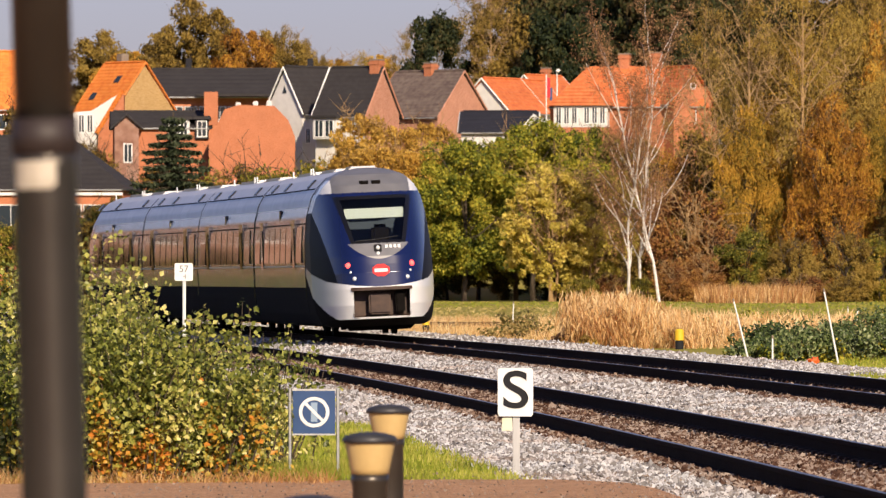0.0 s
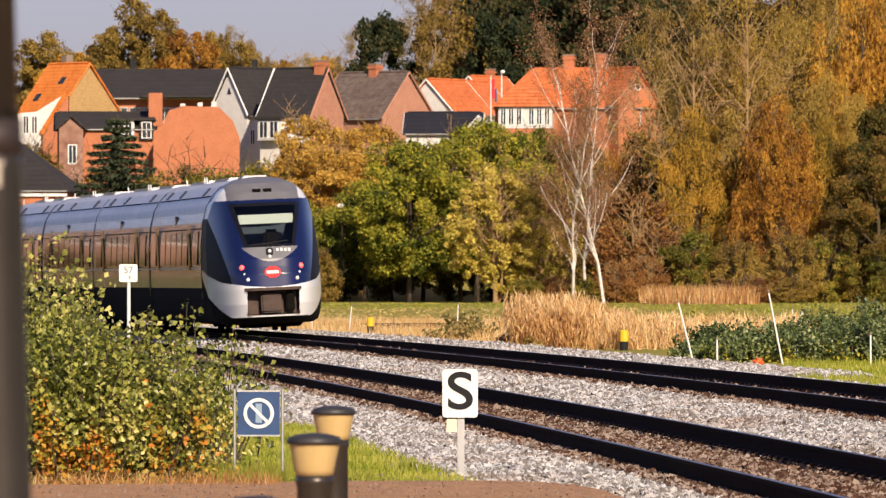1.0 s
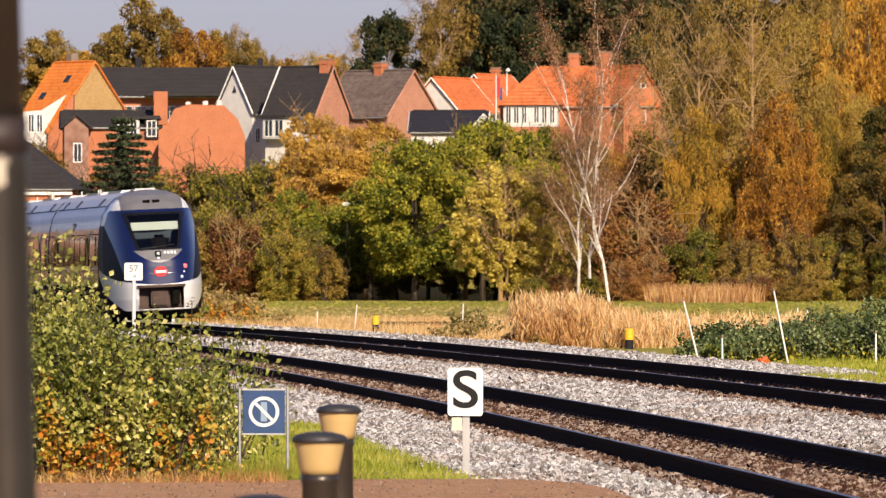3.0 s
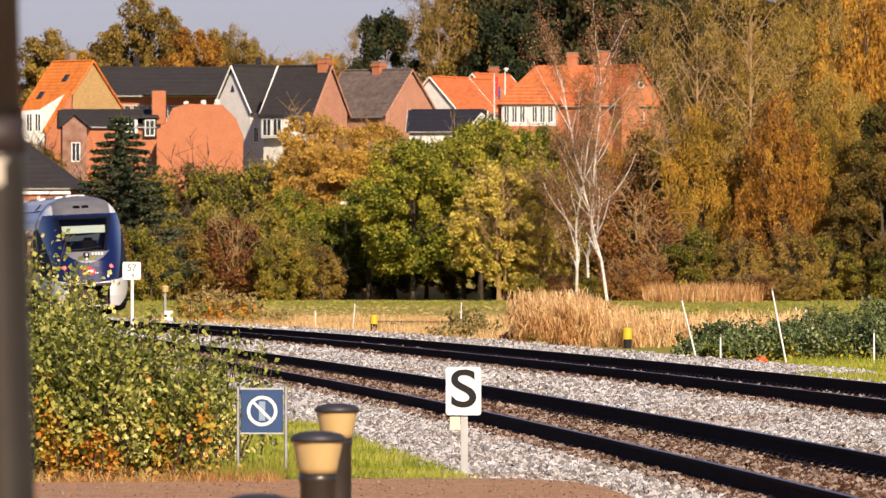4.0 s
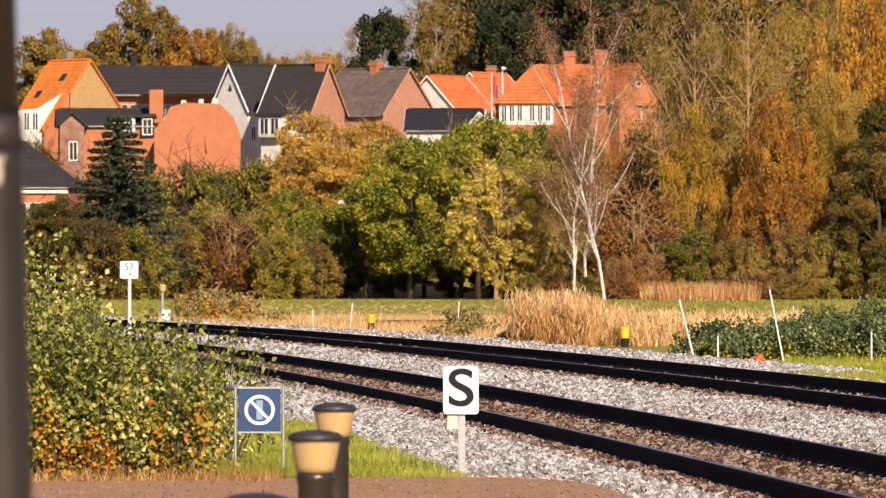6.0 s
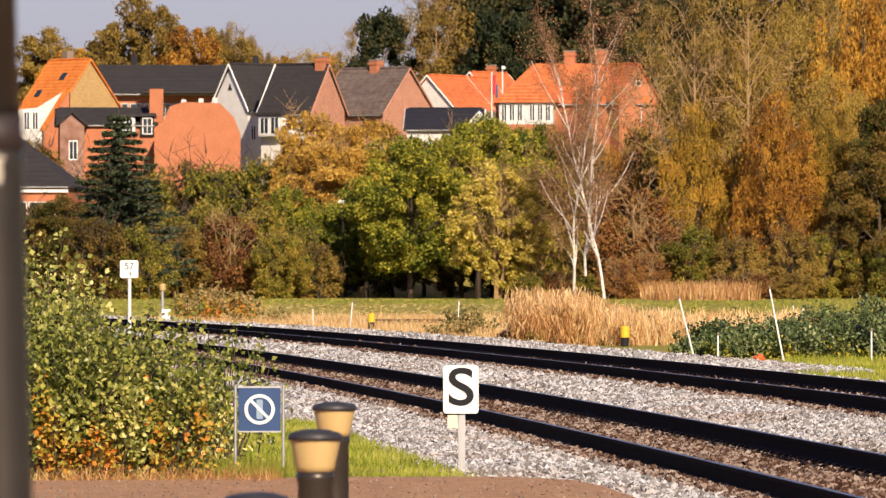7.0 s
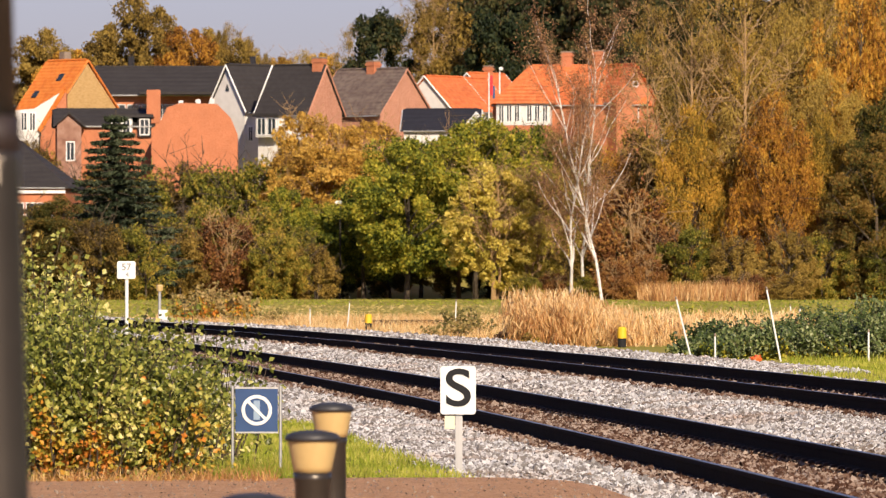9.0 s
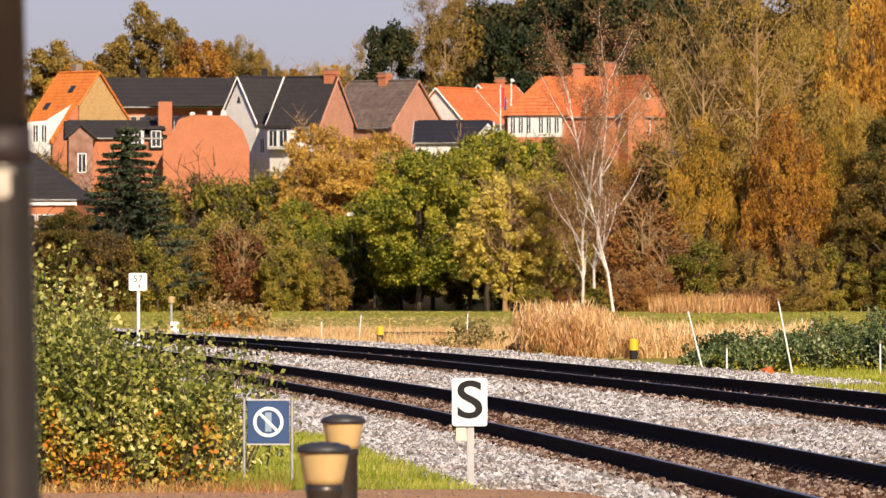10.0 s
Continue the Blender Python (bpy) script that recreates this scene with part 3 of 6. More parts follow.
def build_nose(car, length):
    na, nr, ne = 420, 130, 24
    O = body_outline(na)
    c = np.array([0.0, 1.75])
    rows, ext = [], []
    for r in np.linspace(0.015, 1, nr):
        p = c + r * (O - c)
        rows.append(np.stack([p[:, 0], nose_depth(p[:, 0], p[:, 1]), p[:, 1]], 1))
        ext.append(False)
    last = rows[-1]
    for k in range(1, ne + 1):
        q = last.copy()
        q[:, 1] = last[:, 1] + (length - last[:, 1]) * k / ne
        rows.append(q)
        ext.append(True)
    V = np.array(rows)
    flip = np.cross(V[40, 1] - V[40, 0], V[41, 0] - V[40, 0])[1] > 0
    groups = {}
    for i in range(len(rows) - 1):
        for j in range(na):
            k = (j + 1) % na
            q = (V[i, j] + V[i, k] + V[i + 1, j] + V[i + 1, k]) / 4
            cl = nose_class(q[0], q[2], q[1], ext[i + 1] and q[1] > 2.3)
            groups.setdefault((cl, q[0] > 0 if cl in ("cab_side_window", "white_corner") else None), []).append((i * na + j, i * na + k, (i + 1) * na + k, (i + 1) * na + j))
    flat = V.reshape(-1, 3)
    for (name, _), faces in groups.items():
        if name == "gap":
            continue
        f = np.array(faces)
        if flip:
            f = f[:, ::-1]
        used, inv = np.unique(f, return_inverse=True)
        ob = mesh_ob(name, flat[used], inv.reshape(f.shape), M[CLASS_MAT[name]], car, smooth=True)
        if name == "windscreen":
            ob.visible_shadow = False
    # the open recess of the coupler, with the rubber gangway face in it
    bm = bmesh.new()
    fr, bk = rounded(-0.72, 0.48, 0.72, 1.22, 0.08), rounded(-0.66, 0.54, 0.66, 1.16, 0.06)
    a = [bm.verts.new((x, 0.06 + nose_depth(x, z) - 0.09, z)) for x, z in fr]
    b = [bm.verts.new((x, 0.45, z)) for x, z in bk]
    n = len(a)
    for i in range(n):
        bm.faces.new((a[i], b[i], b[(i + 1) % n], a[(i + 1) % n]))
    bm.faces.new(b)
    part("coupler_recess", bm, M["recess"], car, "dark open recess of the coupler")
    lip = [(x, float(nose_depth(x, 1.2)), z) for x, z in [(x, 1.24) for x in np.linspace(-0.76, 0.76, 13)] + [(x, 1.16) for x in np.linspace(0.76, -0.76, 13)]]
    bm = bmesh.new()
    a = [bm.verts.new((x, y - 0.06, z)) for x, y, z in lip]
    b = [bm.verts.new((x, y + 0.10, z)) for x, y, z in lip]
    for i in range(26):
        j = (i + 1) % 26
        bm.faces.new((a[i], b[i], b[j], a[j]))
        if i < 12:
            bm.faces.new((a[i], a[i + 1], a[24 - i], a[25 - i]))
    part("recess_lip", bm, M["recess"], car)
    part("coupler", box(-0.33, 0.12, 0.56, 0.22, 0.46, 1.08, 0.05), M["recess"], car, "brown coupler head")
    part("coupler_cover", box(0.34, 0.18, 0.58, 0.58, 0.44, 1.12, 0.04), M["under"], car)
    # cab behind the glass
    part("cab_wall", box(-0.92, 2.4, 1.9, 0.92, 2.5, 3.4), M["cabin"], car)
    part("cab_desk", box(-0.72, 0.75, 1.95, 0.72, 1.5, 2.32, 0.05), M["cabin"], car)
    blind = prism(rounded(-0.74, -0.15, 0.74, 0.15, 0.02), 0, 0.02)
    bmesh.ops.transform(blind, matrix=Matrix.Translation((0.0, 1.34, 3.02)) @ Matrix.Rotation(radians(-38), 4, "X"), verts=blind.verts)
    part("sun_blind", blind, M["blind"], car, "pale half-drawn sun blind")
    part("seat_back", box(-0.05, 1.7, 2.0, 0.4, 1.85, 2.75, 0.08), M["under"], car)
    # lamps, badge, number and aerial box
    for side in (-1, 1):
        for name, x, z, r, m in (("tail_lamp", 0.79, 1.79, 0.07, "tail"), ("marker_lamp", 0.74, 1.62, 0.035, "clear_lamp"), ("headlamp", 0.66, 1.46, 0.055, "clear_lamp")):
            bm = bmesh.new()
            bmesh.ops.create_uvsphere(bm, u_segments=14, v_segments=8, radius=r, matrix=Matrix.Translation((side * x, float(nose_depth(x, z)) + 0.01, z)))
            part(name, bm, M[m], car, "lit red tail lamp" if m == "tail" else "", True)
    y = float(nose_depth(0, 1.50)) - 0.012
    badge = prism([(0.23 * math.cos(radians(22.5 + 45 * i)), 1.65 + 0.165 * math.sin(radians(22.5 + 45 * i))) for i in range(8)], y, y + 0.09)
    bd = part("badge", badge, M["badge"], car, "red badge with a plain white bar")
    part("bar", box(-0.165, y - 0.006, 1.605, 0.165, y + 0.02, 1.69, 0.005), M["nose_white"], bd)
    y = float(nose_depth(0, 2.12)) - 0.03
    pl = part("lamp_plate", box(-0.13, y, 1.97, 0.06, y + 0.12, 2.27, 0.02), M["train_black"], car)
    for z in (2.05, 2.19):
        bm = bmesh.new()
        bmesh.ops.create_uvsphere(bm, u_segments=12, v_segments=8, radius=0.05, matrix=Matrix.Translation((-0.035, y, z)))
        part("lamp", bm, M["clear_lamp"], pl, "", True)
    for i in range(4):
        x = 0.15 + 0.105 * i
        yy = float(nose_depth(x, 2.2)) - 0.012
        part("number_bar", box(x, yy, 2.15, x + 0.07, yy + 0.03, 2.255), M["nose_white"], car, "white number as plain bars")
    for x0, x1, z0, z1 in ((-0.55, 0.1, 2.36, 2.40), (-0.2, 0.5, 2.37, 2.45)):
        V2, F2 = tubes([((x0, float(nose_depth(x0, z0)) - 0.03, z0), (x1, float(nose_depth(x1, z1)) - 0.03, z1), 0.016, 0.012)])
        mesh_ob("wiper", V2, F2, M["train_black"], car)
    for x0 in (-0.28, 0.02):
        yy = float(nose_depth(x0, 3.72))
        part("roof_grille", box(x0, yy - 0.02, 3.66, x0 + 0.22, yy + 0.25, 3.80, 0.01), M["under"], car, "dark roof grille")
    part("roof_pod", box(-0.4, 3.2, 4.05, 0.3, 4.6, 4.16, 0.04), M["roof"], car)


def extrude_body(car, y0, y1, name, z_lo, z_hi, mat, taper=0.0):
    """One lengthwise strip of the car's shell between two heights, on both sides or over the roof."""
    O = body_outline(240)
    sel = [(x, z) for x, z in O]
    ys = [y0 + 0.05, y0 + 0.35] + list(np.linspace(y0 + 1.2, y1 - 1.2, 10)) + [y1 - 0.35, y1 - 0.05]
    V, F = [], []
    n = len(sel)
    for yk in ys:
        for x, z in sel:
            k = 1.0
            if taper and yk > y1 - taper:
                e = (yk - (y1 - taper)) / taper
                k = 1 - 0.5 * e ** 2.5
            V.append((x * (0.5 + 0.5 * k), yk, 0.3 + (z - 0.3) * (0.45 + 0.55 * k)))
    for i in range(len(ys) - 1):
        for j in range(n):
            jj = (j + 1) % n
            zm = (sel[j][1] + sel[jj][1]) / 2
            if z_lo <= zm < z_hi:
                F.append((i * n + j, i * n + jj, (i + 1) * n + jj, (i + 1) * n + j))
    f = np.array(F)
    used, inv = np.unique(f, return_inverse=True)
    return mesh_ob(name, np.array(V)[used], inv.reshape(f.shape), M[mat], car, smooth=True)


def build_car(name, y0, y1, label, far_end=False):
    """A car's shell from y0 to y1 behind its own origin, with windows, doors, roof boxes and bogies."""
    car = thing(name, Matrix(), label, "train car", "the coupled train")
    tp = 2.6 if far_end else 0.0
    # up to 1.28 m the side's dark reflection is painted as near-black colour
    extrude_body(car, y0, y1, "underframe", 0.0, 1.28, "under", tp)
    extrude_body(car, y0, y1, "side_shell", 1.28, 3.22, "silver", tp)
    extrude_body(car, y0, y1, "roof", 3.22, 9.0, "roof", tp)
    part("gangway", prism([(0.965 * x, 0.35 + (z - 0.3) * 0.965) for x, z in body_outline(60)], y0 - 0.25, y0 + 0.15), M["under"], car, "dark gangway bellows") if y0 < 1 else None
    yk = y0 + 1.0
    k = 0
    while yk + 1.75 < y1 - (3.4 if far_end else 0.6):
        door = k in (1, 7)
        w = 1.2 if door else 1.6
        for side in (-1, 1):
            if door:
                bm = box(side * 1.495 - 0.045, yk, 1.30, side * 1.495 + 0.045, yk + w, 2.95, 0.02)
                d = part("door", bm, M["silver"], car)
                part("door_window", box(side * 1.53 - 0.035, yk + 0.25, 1.75, side * 1.53 + 0.035, yk + 0.95, 2.75, 0.02), M["side_glass"], d)
            else:
                bm = box(-0.022, yk, -0.44, 0.022, yk + w, 0.44, 0.012)
                bmesh.ops.transform(bm, matrix=Matrix.Translation((side * 1.519, 0, 2.34)) @ Matrix.Rotation(side * radians(-4.5), 4, "Y"), verts=bm.verts)
                part("window", bm, M["side_glass"], car)
        yk += w + 0.2
        k += 1
    ym = (y0 + y1) / 2
    for side in (-1, 1):
        bm = bmesh.new()
        bmesh.ops.create_cone(bm, cap_ends=True, segments=16, radius1=0.17, radius2=0.17, depth=0.08, matrix=Matrix.Translation((side * 1.415, ym, 3.05)) @ Matrix.Rotation(radians(90), 4, "Y"))
        part("exhaust", bm, M["train_black"], car, "black round vent")
        for yy in (y0 + 2.6, ym + 1.6, y1 - 2.6):
            bm = box(-0.14, yy, -0.03, 0.14, yy + 0.5, 0.03, 0.01)
            bmesh.ops.transform(bm, matrix=Matrix.Translation((side * 1.04, 0, 3.80)) @ Matrix.Rotation(side * radians(44), 4, "Y"), verts=bm.verts)
            part("roof_grille", bm, M["train_black"], car)
        part("roof_seam", box(side * 1.16 - 0.01, y0 + 0.4, 3.655, side * 1.16 + 0.03, y1 - 0.4 - tp, 3.685), M["under"], car)
        part("window_rail", box(side * 1.487 - 0.02, y0 + 0.2, 2.83, side * 1.487 + 0.012, y1 - 0.2 - tp, 2.855), M["under"], car)
        part("waist_rail", box(side * 1.535 - 0.02, y0 + 0.2, 1.80, side * 1.535 + 0.014, y1 - 0.2 - tp, 1.835), M["roof"], car)
        for yy in (y0 + 0.05, y1 - 0.06):
            part("end_rim", prism([(side * (x + 0.012), z) for x, z in BODY[4:11]] + [(side * (x - 0.03), z) for x, z in BODY[10:3:-1]], yy, yy + 0.06), M["train_black"], car) if not (far_end and yy > y1 - 1) else None
    for yy, w in ((y0 + 2.4, 4.2), (y0 + 8.5, 5.5)):
        part("roof_box", box(-0.5, yy, 4.0, 0.5, yy + w, 4.15, 0.05), M["roof"], car)
    for yy in (y0 + 8.6, y0 + 9.3, y1 - 2.0):
        V, F = tubes([((-0.5, yy, 4.0), (-0.5, yy, 4.24), 0.03, 0.02)])
        mesh_ob("aerial", V, F, M["nose_white"], car)
    for yb in (y0 + 2.4, y1 - 2.4):
        bog = part("bogie", box(-1.05, yb - 1.5, 0.32, 1.05, yb + 1.5, 0.62, 0.05), M["under"], car)
        for dy in (-1.2, 1.2):
            for side in (-1, 1):
                bm = bmesh.new()
                bmesh.ops.create_cone(bm, cap_ends=True, segments=24, radius1=0.42, radius2=0.42, depth=0.13, matrix=Matrix.Translation((side * 0.75, yb + dy, 0.42)) @ Matrix.Rotation(radians(90), 4, "Y"))
                part("wheel", bm, M["under"], bog)
    for side in (-1, 1):
        part("equipment_box", box(side * 1.25 - 0.1, y0 + 5.5, 0.28, side * 1.25 + 0.1, y1 - 5.5, 0.6, 0.03), M["under"], car)
    return car


CARS = []
NOSE = 4.1                         # length of the moulded nose


def build_train():
    cab = build_car("train_cab_car", NOSE, 21.12, "silver train end car with a navy and white nose")
    build_nose(cab, NOSE)
    part("snow_plough", prism([(-0.75, 0.16), (0.75, 0.16), (0.95, 0.34), (-0.95, 0.34)], 0.9, 1.2), M["under"], cab)
    CARS.append((cab, 0.0))
    for k in range(2):
        CARS.append((build_car("train_middle_car", 0.0, 17.52, "silver middle car of the train with a grey roof"), 21.2 + 17.6 * k))
    CARS.append((build_car("train_end_car", 0.0, 20.6, "silver leading car of the train with a rounded end", True), 56.4))
    # the upper body stands a little taller than its drawing
    done = set()
    for car, _ in CARS:
        for ob in car.children_recursive:
            if ob.data not in done:
                done.add(ob.data)
                for v in ob.data.vertices:
                    if v.co.z > 1.8:
                        v.co.z = 1.8 + (v.co.z - 1.8) * 1.05


build_train()


# ---- the town on the hill ----
def windows_on(parent, x0, x1, y, z0, z1, n, frame_mat="white", bar=0.09):
    """A row of framed windows, n of them, on a wall in the plane y of the parent's space."""
    w = (x1 - x0) / n
    for i in range(n):
        a, b = x0 + i * w + 0.06, x0 + (i + 1) * w - 0.06
        fr = bmesh.new()
        for u0, v0, u1, v1 in ((a, z0, b, z0 + bar), (a, z1 - bar, b, z1), (a, z0 + bar, a + bar, z1 - bar), (b - bar, z0 + bar, b, z1 - bar), ((a + b) / 2 - bar / 3, z0 + bar, (a + b) / 2 + bar / 3, z1 - bar)):
            box(u0, y - 0.06, v0, u1, y + 0.04, v1, 0, fr)
        win = part("window", fr, M[frame_mat], parent)
        part("pane", box(a + 0.05, y - 0.02, z0 + 0.05, b - 0.05, y + 0.0, z1 - 0.05), M["pane"], win)


def gable_house(m, length, width, eave, ridge, wall, roof, label, chimneys=(), hip=0.0, verge="white", gable=None, name="house", roof_over=0.35):
    """A house with its ridge along local x; origin at the ground's middle. hip: length of roof cut back at each end."""
    h = thing(name, m, label, "house", "houses on the hill")
    L, W = length / 2, width / 2
    bm = bmesh.new()
    top = eave if hip else ridge - 0.12
    out = [(-W, -2.5), (W, -2.5), (W, eave), (0, top), (-W, eave)] if not hip else [(-W, -2.5), (W, -2.5), (W, eave), (-W, eave)]
    a = [bm.verts.new((-L, y, z)) for y, z in out]
    b = [bm.verts.new((L, y, z)) for y, z in out]
    n = len(out)
    bm.faces.new(a)
    bm.faces.new(b[::-1])
    for i in range(n):
        bm.faces.new((a[i], b[i], b[(i + 1) % n], a[(i + 1) % n]))
    part("wall", bm, M[wall], h)
    o = roof_over
    slope = (ridge - eave) / W
    for side in (-1, 1):
        bm = bmesh.new()
        ez = eave - o * slope
        pts = [(-L - 0.25, side * (W + o), ez), (L + 0.25, side * (W + o), ez), (L + 0.25 - hip, 0, ridge), (-L - 0.25 + hip, 0, ridge)]
        lo = [bm.verts.new((x, y, z - 0.02)) for x, y, z in pts]
        hi = [bm.verts.new((x, y, z + 0.18)) for x, y, z in pts]
        bm.faces.new(hi)
        bm.faces.new(lo[::-1])
        for i in range(4):
            bm.faces.new((lo[i], lo[(i + 1) % 4], hi[(i + 1) % 4], hi[i]))
        part("roof", bm, M[roof], h)
        if verge and not hip:
            for e in (-1, 1):
                V, F = tubes([((e * (L + 0.27), side * (W + o), ez + 0.08), (e * (L + 0.27), 0.0, ridge + 0.1), 0.08, 0.08)], 4)
                mesh_ob("verge_board", V, F, M[verge], h)
        V, F = tubes([((-L, side * (W + o + 0.05), ez + 0.02), (L, side * (W + o + 0.05), ez + 0.02), 0.07, 0.07)], 6)
        mesh_ob("gutter", V, F, M["steel"], h)
    if hip:
        for e in (-1, 1):
            bm = bmesh.new()
            ez = eave - o * slope
            pts = [(e * (L + 0.25), -W - o, ez), (e * (L + 0.25), W + o, ez), (e * (L + 0.25 - hip), 0, ridge)]
            lo = [bm.verts.new((x, y, z - 0.02)) for x, y, z in pts]
            hi = [bm.verts.new((x, y, z + 0.18)) for x, y, z in pts]
            bm.faces.new(hi)
            bm.faces.new(lo[::-1])
            for i in range(3):
                bm.faces.new((lo[i], lo[(i + 1) % 3], hi[(i + 1) % 3], hi[i]))
            part("roof", bm, M[roof], h)
    V, F = tubes([((-L + hip, 0, ridge + 0.16), (L - hip, 0, ridge + 0.16), 0.13, 0.13)], 6)
    mesh_ob("ridge_tiles", V, F, M[roof], h)
    for cx, cy, cz, cw in chimneys:
        bm = box(cx - cw / 2, cy - cw / 2, ridge - 2.0, cx + cw / 2, cy + cw / 2, cz, 0.02)
        box(cx - cw / 2 - 0.08, cy - cw / 2 - 0.08, cz - 0.35, cx + cw / 2 + 0.08, cy + cw / 2 + 0.08, cz - 0.15, 0, bm)
        ch = part("chimney", bm, M["brick"], h)
        part("chimney_cap", box(cx - cw / 2 - 0.05, cy - cw / 2 - 0.05, cz, cx + cw / 2 + 0.05, cy + cw / 2 + 0.05, cz + 0.12), M["concrete"], ch)
    return h


def roof_light(parent, x, y, z, slope_deg, w=0.7, l=0.9):
    """A roof window lying in the slope that faces the camera."""
    bm = box(-w / 2, -l / 2, 0.0, w / 2, l / 2, 0.14, 0.02)
    bmesh.ops.transform(bm, matrix=Matrix.Translation((x, y, z)) @ Matrix.Rotation(radians(slope_deg), 4, "X"), verts=bm.verts)
    part("roof_window", bm, M["pane"], parent)


def dormer(parent, x, y, z, w, h, depth, wall, roof, n=2):
    d = part("dormer", box(x - w / 2, y, z, x + w / 2, y + depth, z + h), M[wall], parent)
    bm = bmesh.new()
    prism([(x - w / 2 - 0.25, z + h), (x + w / 2 + 0.25, z + h), (x + w / 2 + 0.1, z + h + 0.3), (x - w / 2 - 0.1, z + h + 0.3)], y - 0.3, y + depth, bm)
    part("dormer_roof", bm, M[roof], d)
    windows_on(parent, x - w / 2 + 0.1, x + w / 2 - 0.1, y - 0.02, z + 0.15, z + h - 0.1, n)


def build_town():
    # yellow-brick house with a bright orange roof
    h = gable_house(pose(-33.2, 705, 13.0, 0, 0, -50), 5.6, 6.4, 3.8, 7.8, "plaster", "orange_tile", "yellow brick and white house with a bright orange roof", verge="orange_tile")
    part("chimney", box(-1.55, 0.2, 6.2, -0.75, 1.0, 8.75, 0.04), M["concrete"], h, "grey rendered chimney")
    part("gable_wall", prism([(-3.15, -2.0), (3.15, -2.0), (3.15, 3.75), (0, 7.6), (-3.15, 3.75)], -0.04, 0.0), M["yellow_brick"], h).matrix_local = Matrix.Translation((2.85, 0, 0)) @ Matrix.Rotation(radians(90), 4, "Z")
    roof_light(h, 0.6, -1.2, 6.35, 50, 0.7, 0.8)
    roof_light(h, -1.5, -2.4, 4.85, 50, 0.7, 0.8)
    # its white side wing with a steep orange verge
    w = thing("house_wing", pose(-34.6, 698, 13.0), "white rendered wing with a steep orange tiled verge", "house", "houses on the hill")
    part("wall", prism([(-2.9, -1.5), (-0.9, -1.5), (-0.75, 1.6), (1.35, 5.1), (-1.24, 3.5), (-2.9, 3.35)], 0.0, 2.5), M["plaster"], w)
    V, F = tubes([((1.5, -0.1, 5.3), (-0.8, -0.1, 1.5), 0.2, 0.2)], 4)
    mesh_ob("verge", V, F, M["orange_tile"], w)
    part("lower_wall", prism([(-0.85, -1.5), (1.6, -1.5), (1.6, 4.9), (1.35, 4.9), (-0.6, 1.6)], 0.1, 2.4), M["brick"], w)
    windows_on(w, -2.5, -1.0, -0.03, 1.5, 3.2, 2, bar=0.11)
    # long dark modern block
    h = gable_house(pose(-25.8, 735, 15.4, 0, 0, 2), 12.5, 9.0, 3.4, 5.6, "brick", "slate", "long modern block with a low dark roof", verge="slate", roof_over=0.9)
    windows_on(h, -6.0, 6.0, -4.55, 0.9, 2.2, 9, "steel")
    part("canopy", box(-2.2, -7.0, 3.05, 6.2, -4.2, 3.3, 0.04), M["slate"], h, "dark flat canopy over the upper windows")
    part("sill_band", box(-5.6, -4.75, 0.62, 5.8, -4.52, 0.82), M["white"], h)
    for x in (-2.9, 8.4):
        part("vent_pipe", box(x - 0.28, 0.1, 5.0, x + 0.28, 0.66, 6.75, 0.04), M["train_black"], h, "black roof vent")
    # white gable house with a dark roof
    h = gable_house(pose(-16.95, 702, 12.2, 0, 0, 50), 5.8, 4.1, 4.5, 8.1, "plaster", "slate", "white rendered house with a dark slate roof", [], verge="white")
    windows_on(h, -2.6, -1.8, -2.07, 1.4, 2.8, 1)
    part("gable_window", prism([(-0.22, 5.9), (0.22, 5.9), (0, 6.5)], -0.05, 0.03), M["pane"], h, "small triangular gable window").matrix_local = Matrix.Translation((-2.93, 0, 0)) @ Matrix.Rotation(radians(-90), 4, "Z")
    # brick gable with a chimney behind it
    h = gable_house(pose(-12.3, 693, 11.65, 0, 0, -30), 5.0, 5.8, 4.5, 8.4, "plaster", "slate", "dark-roofed brick house with a chimney on its gable", [(2.0, 0, 9.1, 0.95)], verge="old_brick")
    V, F = tubes([((-2.78, -3.2, 4.15), (-2.80, 0, 8.55), 0.11, 0.11)], 4)
    mesh_ob("flashing", V, F, M["white"], h)
    part("gable_wall", prism([(-2.85, -2.0), (2.85, -2.0), (2.85, 4.45), (0, 8.2), (-2.85, 4.45)], -0.04, 0.0), M["old_brick"], h).matrix_local = Matrix.Translation((2.54, 0, 0)) @ Matrix.Rotation(radians(90), 4, "Z")
    dormer(h, -1.0, -3.9, 2.2, 2.3, 1.8, 2.4, "plaster", "slate", 2)
    # weathered brown roof with a lit brick gable
    gable_house(pose(-6.05, 708, 13.2, 0, 0, -40), 7.7, 6.9, 3.1, 6.9, "old_brick", "brown_tile", "brick house with a weathered brown tiled roof", [(0.1, 0, 7.7, 0.9)], verge="old_brick")
    # low navy roof in front of it
    h = gable_house(pose(0.2, 690, 11.2, 0, 0, -4), 6.4, 5.0, 3.3, 4.9, "plaster", "navy_roof", "low shed with a blue-black roof and white verge", verge="white")
    V, F = tubes([((1.9, -3.0, 3.0), (3.3, -2.75, 4.65), 0.24, 0.24)], 4)
    mesh_ob("verge_plank", V, F, M["white"], h, "white verge plank")
